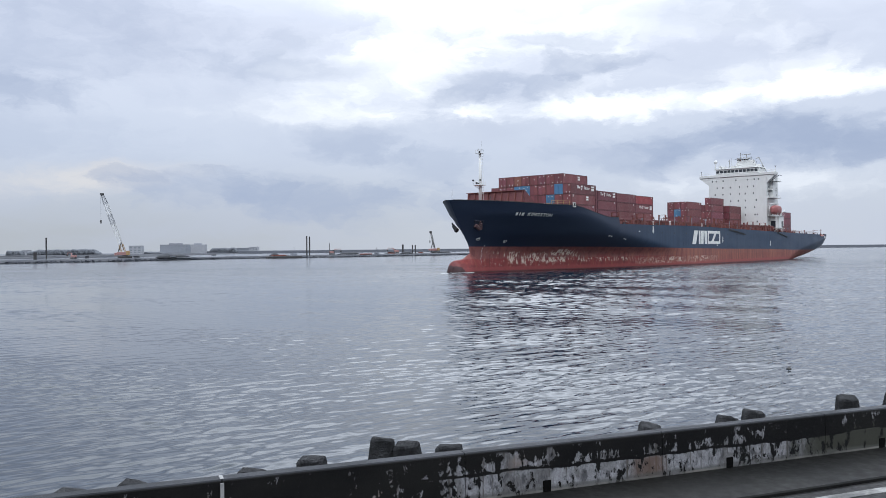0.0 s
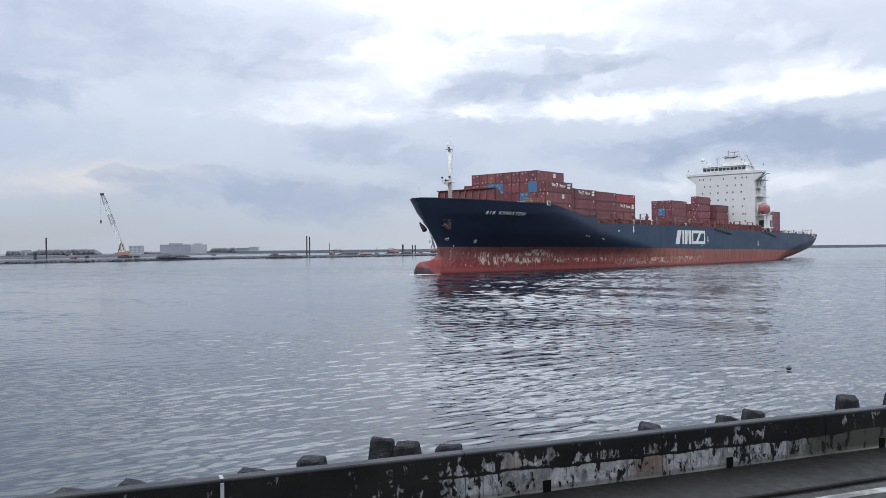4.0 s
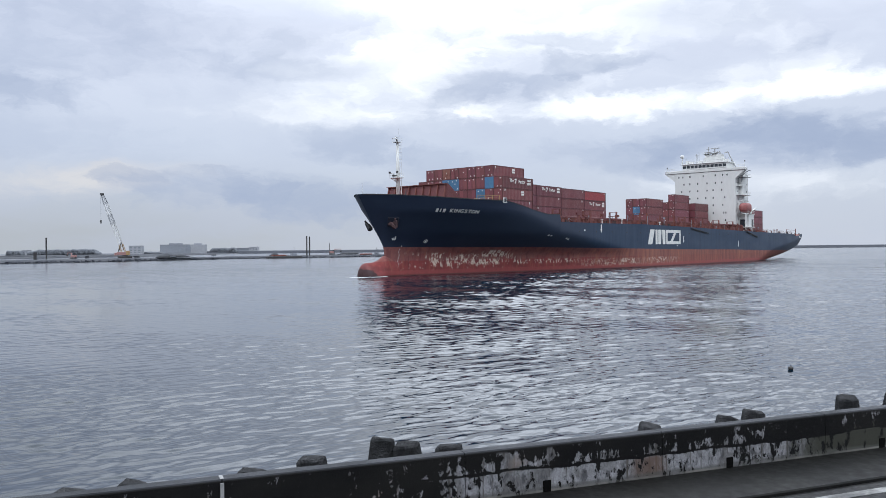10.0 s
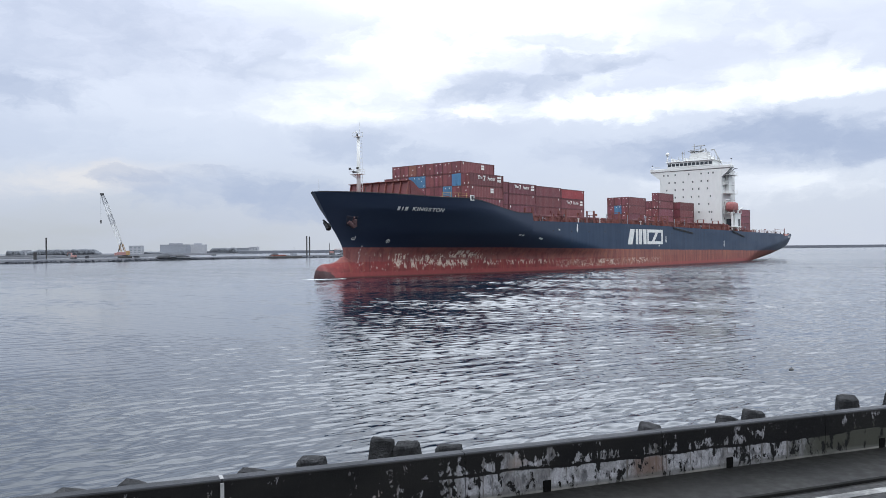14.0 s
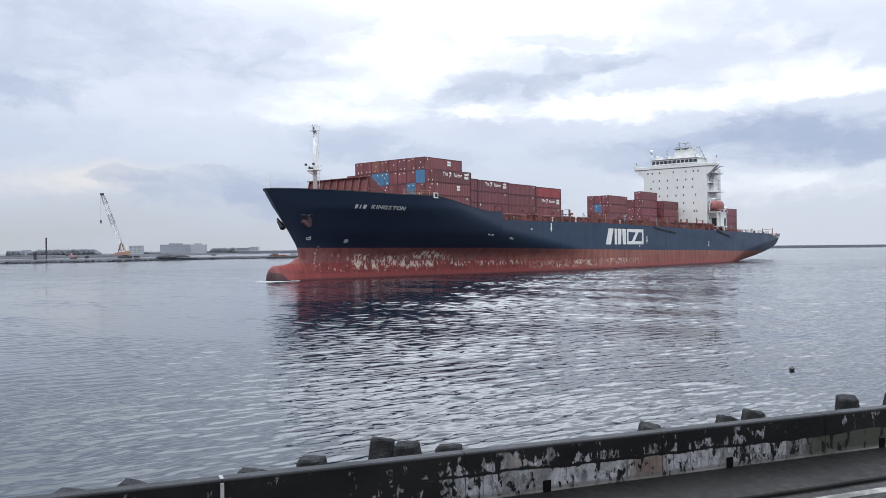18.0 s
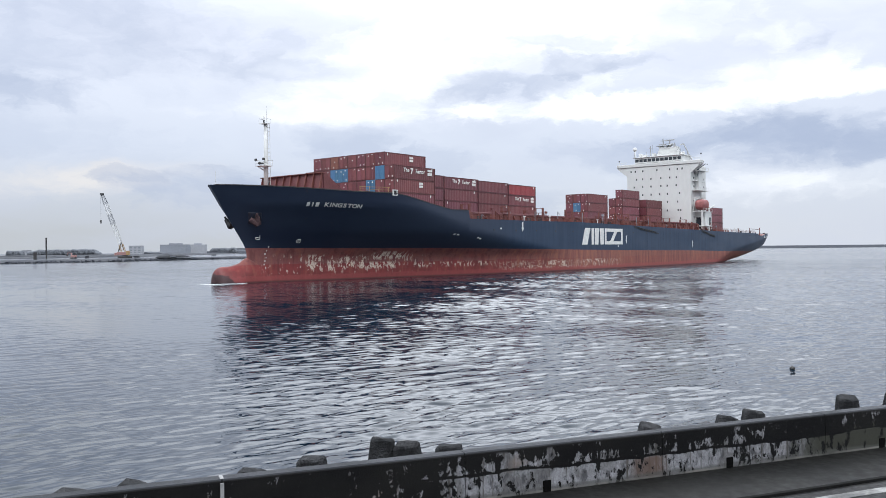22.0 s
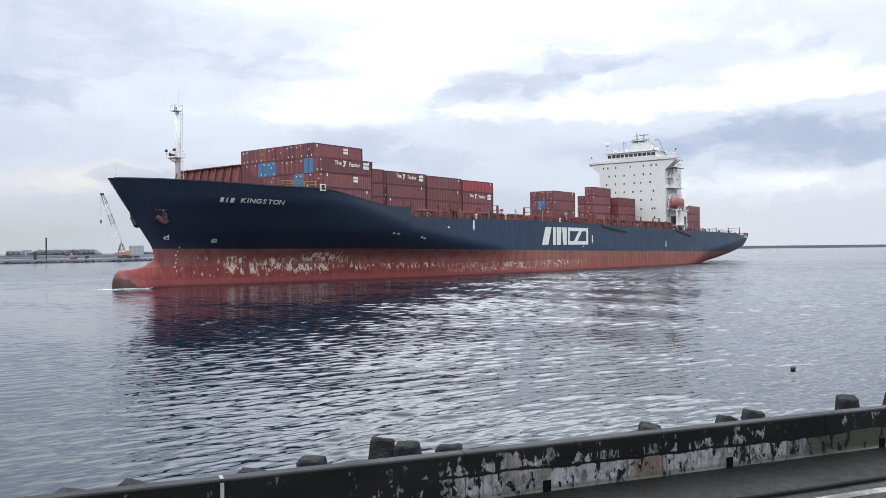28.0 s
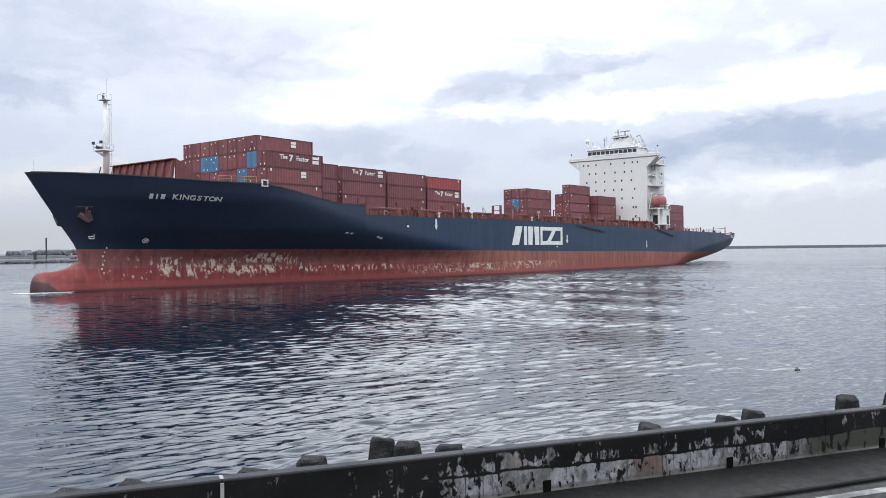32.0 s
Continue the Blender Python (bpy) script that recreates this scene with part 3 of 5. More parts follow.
def armour():
    rng = random.Random(11)
    first = None
    tops = ((-4.67, 10.10, 2.68), (-4.0, 10.48, 2.66), (-2.62, 11.0, 2.67), (-1.88, 11.40, 2.73), (-0.95, 12.40, 2.76),
            (-0.59, 12.30, 2.70), (0.05, 12.10, 2.72), (3.41, 13.45, 2.685), (4.83, 13.83, 2.735), (5.46, 14.35, 2.73),
            (7.68, 15.50, 2.74), (8.85, 15.9, 2.70), (-6.6, 9.6, 2.6), (10.6, 16.6, 2.66))
    spots = [(Vector(p), rng.uniform(-11, 11), rng.uniform(-11, 11)) for p in tops]
    for k in range(26):
        p = WALL_AT @ Vector((-12 + k * 1.25, 2.6 + rng.uniform(-0.3, 0.3), -0.62 + rng.uniform(-0.2, 0.15)))
        spots.append((p, rng.uniform(-15, 15), rng.uniform(-15, 15)))
    for p, rx, ry in spots:
        turn = Euler((radians(rx), radians(ry), radians(112.1) - 0.3 + rng.uniform(-0.15, 0.15))).to_matrix().to_4x4()
        m = Matrix.Translation(p) @ turn @ Matrix.Translation((0, 0, -0.85))
        if first is None:
            first = tetrapod()
            first.matrix_world = m
        else:
            copy_thing(first, m)


armour()


def float_ball():
    """A small dark mooring float, half under water."""
    bm = bmesh.new()
    bmesh.ops.create_uvsphere(bm, u_segments=14, v_segments=9, radius=0.12)
    for v in bm.verts:
        v.co.z *= 0.8
    ob = empty("mooring_float", pose(15.62, 36.8, 0.03), "small dark round float drifting on the water", "float")
    part("ball", bm, DARK, ob, smooth=True)
    part("eye", rods(((0, 0, 0.07), (0.01, 0, 0.12), 0.03)), DARK, ob)
    return ob


FLOAT = float_ball()


# ---------------------------------------------------------------- the far shore
def ground_strip(name, points, width, height, mat, label, slope=6.0, kind="structure", rough=0.4):
    """A low bank along a line of points: water's edge first, its back behind."""
    rings = []
    pts = [Vector((x, y, 0)) for x, y in points]
    dense = []
    for a, b in zip(pts, pts[1:]):
        for k in range(8):
            dense.append(a.lerp(b, k / 8))
    dense.append(pts[-1])
    for k, p in enumerate(dense):
        a, b = dense[max(k - 1, 0)], dense[min(k + 1, len(dense) - 1)]
        back = Vector((-(b - a).y, (b - a).x, 0)).normalized()
        ring = []
        for d, z in ((0, -2), (1, 0.2), (slope, height * 0.85), (slope * 2.2, height), (width * 0.6, height * 0.9), (width, height * 0.6), (width + 3, -2)):
            j = noise.noise((p.x * 0.11 + d, p.y * 0.11, d * 0.3)) * rough
            q = p + back * (d + j * 2)
            ring.append((q.x, q.y, z + (j * 0.6 if z > 0 else 0)))
        rings.append(ring)
    ob = part(name, loft(rings), mat)
    return tagged(ob, label, name.split("_")[-1], kind=kind)


SHORE = [(-620, 120), (-420, 290), (-228, 415), (-188, 462), (-152, 556), (-77, 600), (-53, 625), (23, 712), (120, 770), (150, 790)]
ground_strip("spit", SHORE, 95, 1.7, SAND, "low sandy reclaimed spit with construction clutter", rough=1.0)


def clumps(name, mat, shape, places):
    """One mesh of many small copies of a shape, each at its own matrix."""
    verts, faces = [], []
    for m in places:
        base = len(verts)
        verts += [m @ v for v in shape[0]]
        faces += [[base + i for i in f] for f in shape[1]]
    data = bpy.data.meshes.new(name)
    data.from_pydata(verts, [], faces)
    data.materials.append(mat)
    return new(name, data)


def shape_of(bm):
    out = [v.co.copy() for v in bm.verts], [[v.index for v in f.verts] for f in bm.faces]
    bm.free()
    return out


def armour_edge():
    """Dark rocks along the water's edge of the spit, too many to count."""
    rng = random.Random(5)
    bm = bmesh.new()
    box(bm, -1, 1, -0.8, 0.7, -0.6, 0.6)
    bm.verts.index_update()
    stone, places = shape_of(bm), []
    for a, b in zip(SHORE, SHORE[1:]):
        a, b = Vector((*a, 0)), Vector((*b, 0))
        for k in range(int((b - a).length / 0.3)):
            p = a.lerp(b, rng.random()) + Vector((rng.uniform(-1, 1), rng.uniform(-1, 6), 0))
            r = rng.uniform(0.25, 0.55)
            m = Matrix.Translation((p.x, p.y, rng.uniform(-0.1, 0.9))) @ Euler([rng.uniform(0, 6) for _ in "xyz"]).to_matrix().to_4x4()
            places.append(m @ Matrix.Scale(r, 4))
    ob = clumps("shore_rocks", ROCK, stone, places)
    tagged(ob, "dark wet armour rocks along the far water's edge", "rocks", kind="stuff")


armour_edge()
ground_strip("far_breakwater", [(-560, 1560), (-200, 1600), (300, 1640), (900, 1700), (1500, 1760)], 24, 5.6, ROCK,
             "long low grey breakwater on the horizon", slope=8, rough=0.3)
ground_strip("far_land", [(-1300, 560), (-800, 640), (-420, 720), (-330, 900), (-390, 1560)], 420, 1.9, SAND, "low far land below the buildings", rough=0.8)


def far_building(px0, px1, top, depth, mat, label, floors=4, kinds="office building", annex=False):
    """A far block with storeys of windows, a roof slab and plant on top."""
    x0, x1 = (px0 - 784) / F * depth, (px1 - 784) / F * depth
    w = x1 - x0
    base_z = 2.6
    hor = 440.6 - (0.5 * (px0 + px1) - 784) * 0.00994
    h = 5.64 + (hor - top) / F * depth - base_z
    ob = empty("building", pose((x0 + x1) / 2, depth, base_z, 0, 0, 0), label, kinds)
    d = max(14.0, w * 0.5)
    part("wall", boxes((-w / 2, w / 2, 0, d, -3, h - 0.6)), mat, ob)
    part("roof", boxes((-w / 2 - 0.4, w / 2 + 0.4, -0.4, d + 0.4, h - 0.6, h)), BUILDING2, ob)
    if annex:
        part("roof_plant", boxes((-w * 0.2, w * 0.25, d * 0.3, d * 0.7, h, h + 2.2)), BUILDING, ob)
    cols = max(3, int(w / 6))
    pane = None
    for r in range(floors):
        for c in range(cols):
            if pane is None:
                ww, hh = w / cols * 0.6, h / (floors + 1) * 0.45
                pane = part("window", boxes((-ww / 2, ww / 2, -0.12, 0.05, -hh / 2, hh / 2)), FAR_GLASS, ob)
                data = pane.data
            else:
                pane = share("window", data, Matrix.Identity(4), ob)
            pane.location = (-w / 2 + w * (c + 0.5) / cols, -0.02, h * (r + 0.8) / (floors + 0.8))
    return ob


for spec in ((38, 49, 443, 1450, BUILDING2, "small pale block on the far shore", 3),
             (228, 250, 435, 1450, BUILDING2, "pale block behind the crawler crane", 4), (283, 330, 433, 1500, BUILDING, "large grey warehouse with a flat roof", 0),
             (334, 362, 433, 1550, BUILDING2, "pale shed with roof plant", 0), (418, 441, 439, 1600, BUILDING, "low grey shed on the far shore", 2),
             (441, 456, 437, 1600, BUILDING2, "small pale tower block on the far shore", 3)):
    far_building(*spec, annex=spec[0] in (334, 283))


def far_wood(px0, px1, top, depth, label):
    """A far belt of trees as many small clumps with an uneven top."""
    rng = random.Random(px0)
    bm = bmesh.new()
    bmesh.ops.create_icosphere(bm, subdivisions=1, radius=1.0)
    bm.verts.index_update()
    ball, places = shape_of(bm), []
    hor = 440.6 - (0.5 * (px0 + px1) - 784) * 0.00994
    h = 5.64 + (hor - top) / F * depth
    x0, x1 = (px0 - 784) / F * depth, (px1 - 784) / F * depth
    for k in range(int((x1 - x0) * 24)):
        x = rng.uniform(x0, x1)
        edge = min((x - x0), (x1 - x)) / (x1 - x0) * 5
        roof = h * min(1, 0.6 + edge) * (0.90 + 0.22 * noise.noise((x * 0.07, 3, 1)))
        z = 2 + (roof - 5.0) * rng.random() ** 0.6
        r = rng.uniform(1.0, 2.2)
        m = Matrix.Translation((x, depth + rng.uniform(0, 12), z)) @ Euler((0, 0, rng.uniform(0, 6))).to_matrix().to_4x4()
        # Clumps stand upright so the belt shades evenly, as if in haze.
        places.append(m @ Matrix.Diagonal((0.8 * r, 0.8 * r, 1.5 * r, 1)))
    wood = clumps("far_trees", HAZY_LEAF, ball, places)
    wood.data.shade_smooth()
    tagged(wood, label, "trees", kind="stuff")


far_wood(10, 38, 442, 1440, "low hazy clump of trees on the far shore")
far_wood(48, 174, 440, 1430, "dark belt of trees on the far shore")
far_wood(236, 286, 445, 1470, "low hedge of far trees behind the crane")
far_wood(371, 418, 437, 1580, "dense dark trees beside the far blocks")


def lattice(bm, a, b, w0, w1, bays, r=0.09, side=Vector((0, 1, 0))):
    """A four-chord lattice boom from a to b."""
    a, b = Vector(a), Vector(b)
    axis = (b - a).normalized()
    side = (side - axis * side.dot(axis)).normalized()
    up = axis.cross(side)

    def corner(t, i):
        w = (w0 + (w1 - w0) * t) / 2
        return a.lerp(b, t) + side * w * (1 if i in (0, 1) else -1) + up * w * (1 if i in (0, 3) else -1)

    for i in range(4):
        rod(bm, corner(0, i), corner(1, i), r * 1.4, n=4)
        for k in range(bays):
            rod(bm, corner(k / bays, i), corner((k + 1) / bays, (i + 1) % 4), r, n=3, caps=False)


def crawler_crane(m, height, lean, label, banded=True):
    """Crawler crane: tracks, upper works, lattice boom, mast, ropes and hook block."""
    ob = empty("crawler_crane", m, label, "crane")
    for y in (-2.4, 2.4):
        part("track", soft_box(-3.8, 3.8, y - 0.6, y + 0.6, 0, 1.4, 0.3, 2), DARK, ob)
    part("turntable", rod(bmesh.new(), (0, 0, 1.2), (0, 0, 1.9), 1.6, n=16), DARK, ob)
    part("upper_works", soft_box(-4.6, 2.4, -1.7, 1.7, 1.9, 3.9, 0.15), PLANT, ob, "orange engine house")
    part("cab", soft_box(1.2, 3.4, -2.6, -1.2, 2.0, 4.6, 0.15), YELLOW, ob)
    part("counterweight", soft_box(-6.0, -4.6, -1.9, 1.9, 1.8, 3.6, 0.15), PLANT, ob)
    foot, tip = Vector((-0.4, 0, 2.6)), Vector((2.2 - lean, 0, height))
    n, wide = 6, 2.3 if banded else 1.2
    for k in range(n):
        a, b = foot.lerp(tip, k / n), foot.lerp(tip, (k + 1) / n)
        bm = bmesh.new()
        lattice(bm, a, b, wide, wide if k < n - 1 else 0.6 * wide, 3, 0.085)
        part("boom_section", bm, (YELLOW, WHITE, WHITE, STEEL, WHITE, STEEL)[k] if banded else DARK, ob)
    part("boom_head", soft_box(tip.x - 1.2, tip.x + 1.0, -0.6, 0.6, tip.z - 0.6, tip.z + 0.8, 0.2), DARK, ob)
    bm = rods(((-4, -1, 4.2), (-2.2, 0, 10.0), 0.22), ((-4, 1, 4.2), (-2.2, 0, 10.0), 0.22), ((-0.5, 0, 4.2), (-2.2, 0, 10.0), 0.16))
    part("gantry", bm, DARK, ob)
    part("pendant", rods(((-2.2, 0, 10.0), tip, 0.05), n=4), DARK, ob)
    hook = tip + Vector((-0.9, 0, -height * 0.40))
    part("hoist_rope", rods((tip + Vector((-0.9, 0, 0)), hook, 0.05), n=4), DARK, ob)
    part("hook_block", soft_box(hook.x - 0.4, hook.x + 0.4, -0.3, 0.3, hook.z - 2.2, hook.z, 0.15), DARK, ob)
    return ob


crawler_crane(pose(-200.5, 512, 1.7, 0, 0, 8), 40.3, 15.6, "tall crawler crane with a banded red and white lattice boom")
crawler_crane(pose(-7, 745, 2.1, 0, 0, 20), 19.0, 6.5, "smaller dark crawler crane on the far spit", banded=False)


def pile(x, y, top, r, label):
    bm = rod(bmesh.new(), (x, y, -1), (x, y, top), r, n=10)
    ob = part("steel_pile", bm, DARK)
    return tagged(ob, label, "pile", "steel piles on the spit")


for px, top_px, depth, r in ((82, 421, 470, 0.42), (543, 418, 610, 0.5), (548, 419, 612, 0.5), (62, 447, 450, 0.9), (713, 433, 690, 0.7), (730, 434, 690, 0.55), (735, 434, 690, 0.55), (583, 430, 640, 0.2)):
    hor = 440.6 - (px - 784) * 0.00994
    pile((px - 784) / F * depth, depth, 5.64 + (hor - top_px) / F * depth, r, "dark upright steel pile at the far shore")


def excavator(m, label, size=1.0):
    """Long-arm excavator with tracks, house, boom, stick and bucket."""
    ob = empty("excavator", m, label, "excavator", "plant on the spit")
    for y in (-1.3, 1.3):
        part("track", soft_box(-2.3, 2.3, y - 0.4, y + 0.4, 0, 1.0, 0.25), DARK, ob)
    part("house", soft_box(-2.4, 1.6, -1.4, 1.4, 1.1, 2.9, 0.2), PLANT, ob)
    part("cab", soft_box(0.0, 1.7, -1.4, -0.3, 1.3, 3.6, 0.15), GLASS, ob)
    part("boom", rods(((1.0, 0.3, 1.8), (1.9, 0.3, 4.3), 0.36), ((1.9, 0.3, 4.3), (6.2, 0.3, 4.5), 0.32)), PLANT, ob)
    part("stick", rods(((6.2, 0.3, 4.6), (6.9, 0.3, 2.9), 0.22)), PLANT, ob)
    part("bucket", soft_box(6.4, 7.4, -0.4, 1.0, 1.9, 2.9, 0.2), DARK, ob)
    ob.scale = (size, size, size)
    return ob


excavator(pose(-86, 632, 2.02, 0, 0, 5), "faded, hazy red excavator with a level boom on the far spit", 0.95)
excavator(pose(-40, 690, 2.02, 0, 0, 178), "faded, hazy red excavator beside the far piles", 1.05)
excavator(pose(-214, 470, 2.02, 0, 0, 150), "small faded, hazy red excavator working on the spit", 0.75)


def barge(m, label, length=26):
    ob = empty("work_barge", m, label, "barge", "work craft by the spit")
    part("hull", soft_box(-length / 2, length / 2, -4, 4, -0.8, 1.6, 0.25), DARK, ob)
    part("deckhouse", soft_box(length * 0.25, length * 0.38, -1.6, 1.6, 1.6, 3.6, 0.15), BUILDING, ob)
    part("deck_load", soft_box(-length * 0.35, length * 0.05, -2.5, 2.5, 1.6, 2.6, 0.3), RUST, ob)
    part("mast", rods(((length * 0.3, 0, 4.6), (length * 0.3, 0, 7.6), 0.09)), DARK, ob)
    return ob


barge(pose(-112, 572, 0, 0, 0, 25), "low dark work barge with a small grey deckhouse", 24)
barge(pose(-58, 642, 0, 0, 0, 40), "low dark work barge moored by the spit", 22)


def clutter():
    """Spoil heaps, sheds and stacked stores on the spit."""
    rng = random.Random(8)
    for k in range(16):
        t = rng.uniform(0.02, 1)
        a, b = ((-228, 415), (-60, 620)) if k % 3 else ((-60, 625), (30, 715))
        x, y = a[0] + (b[0] - a[0]) * t - 8 + rng.uniform(-6, 6), a[1] + (b[1] - a[1]) * t + 22 + rng.uniform(-6, 10)
        if k % 2:
            bm = bmesh.new()
            bmesh.ops.create_cone(bm, cap_ends=True, segments=14, radius1=rng.uniform(4, 8), radius2=0.8, depth=rng.uniform(1.6, 2.8))
            for v in bm.verts:
                v.co += 0.5 * noise.noise_vector(v.co * 0.6)
            ob = part("spoil_heap", bm, SAND, label="heap of brown spoil on the spit", smooth=True)
            ob.location = (x, y, 3.0)
            tagged(ob, category="heap", group="spoil heaps")
        else:
            w, h = rng.uniform(0.9, 1.9), rng.uniform(0.8, 1.5)
            ob = empty("site_hut", pose(x, y, 2.1, 0, 0, rng.uniform(-20, 60)), "small site hut on the spit", "hut", "site huts")
            part("wall", soft_box(-w, w, -1.2, 1.2, 0, h, 0.05), (RUST, BUILDING, SAND)[k // 2 % 3], ob)
            part("roof", soft_box(-w - 0.2, w + 0.2, -1.4, 1.4, h, h + 0.15, 0.03), DARK, ob)


clutter()


# ---------------------------------------------------------------- the container ship
# Its own space: x forward from amidships, y to port, z up from the water.
MID = 130.0
STEM = ((-4.0, -8.0), (3.0, -7.6), (4.6, -7.45), (5.4, -7.4), (6.5, -7.0), (8.5, -5.6), (11.3, -3.6), (14.4, -1.6), (16.8, 0.0))
SHEER = ((-259.5, 10.6), (-253, 10.4), (-250.5, 9.75), (-246, 9.6), (-243, 9.7), (-238, 10.35), (-193, 10.7), (-153, 11.25), (-120, 11.7), (-96, 11.95), (-71, 11.8),
         (-51.3, 11.8), (-50.9, 13.5), (-45.3, 13.45), (-39.4, 14.3), (-32, 15.6), (-29, 15.95), (-20, 16.0), (-10, 16.45), (0, 16.8))


def sheer(x):
    return lerp(SHEER, x)


def boot(x):
    return lerp(((-260, 3.6), (-194, 3.95), (-168, 4.4), (-135, 4.65), (-105, 5.0), (-75, 5.4), (-47, 5.8), (0, 6.1)), x)


def half(x, z):
    """Half the hull's breadth at x aft of the bow and z over the water."""
    long = lerp(((0, 92), (4, 86), (6, 72), (9, 52), (13.6, 36), (16.8, 33)), z)
    power = lerp(((4, 1.55), (7, 1.7), (13.6, 1.8)), z)
    bluff = lerp(((4, 1.0), (8, 0.85), (13.6, 0.72)), z)
    u = min(max((lerp(STEM, z) - x) / long, 0.0), 1.0)
    b = 16.1 * (1 - (1 - u) ** power) ** bluff
    if x < -185:
        v = (-185 - x) / 75
        b *= (0.74 + 0.26 * min(1.0, max(0.0, (z - rise(x)) / 4.5)) ** 0.5) * (1 - 0.24 * v ** 3)
    return b


def rise(x):
    """The counter: how high the bottom lies right aft."""
    return lerp(((-259.5, 5.2), (-254, 4.4), (-240, 3.0), (-225, 1.5), (-208, -0.1), (-196, -3.0), (-185, -6.0)), x)


def station(j, z):
    return j + lerp(STEM, z) * max(0.0, 1 + j / 60) ** 2


STATIONS = [-0.0, -0.4, -0.9, -1.6] + [-2.5 - 1.5 * k for k in range(32)] + [-50.9, -51.3, -54] + [-58 - 4.0 * k for k in range(45)] + [-237, -240, -243, -246, -250, -254, -257, -259.5]


def shell(side, low, high, rows, name, mat, parent, label):
    rings = []
    for j in STATIONS:
        ring = []
        for k in range(rows + 1):
            z = low(j) + (high(j) - low(j)) * k / rows
            x = station(j, z)
            ring.append((x + MID, side * half(x, z), z))
        rings.append(ring)
    bm = loft(rings, closed=False)
    return part(name, bm, mat, parent, label, smooth=True)


def on_hull(x, z, side=1, lift=0.02):
    """Axes on the plating: x aft along it, y up, z out."""
    e = 0.3
    p = Vector((x + MID, side * half(x, z), z))
    aft = Vector((-2 * e, side * (half(x - e, z) - half(x + e, z)), 0)).normalized() * (1 if side > 0 else -1)
    up = Vector((0, side * (half(x, z + e) - half(x, z - e)), 2 * e)).normalized()
    out = aft.cross(up).normalized()
    up = out.cross(aft)
    m = Matrix((aft, up, out)).transposed().to_4x4()
    m.translation = p + out * lift
    return m


SHIP_ROWS = [(0.0, pose(85.03, 285.02, 0, 0, 0, 229.98)), (4.0, pose(77.30, 276.61, 0, 0, 0, 230.20)), (8.0, pose(69.54, 268.13, 0, 0, 0, 230.43)),
             (12.0, pose(61.68, 259.3, 0, 0, 0, 230.68)), (16.0, pose(53.88, 250.85, 0, 0, 0, 230.95)), (20.0, pose(46.03, 242.24, 0, 0, 0, 231.24)),
             (24.0, pose(38.13, 233.46, 0, 0, 0, 231.54)), (28.0, pose(30.15, 224.3, 0, 0, 0, 231.87)), (30.0, pose(26.10, 219.3, 0, 0, 0, 232.04)),
             (32.0, pose(22.12, 214.75, 0, 0, 0, 232.21))]
SHIP_POSE = SHIP_ROWS[0][1]
SHIP = empty("container_ship", SHIP_POSE, "large navy blue container ship with worn red bottom, half loaded", "ship")


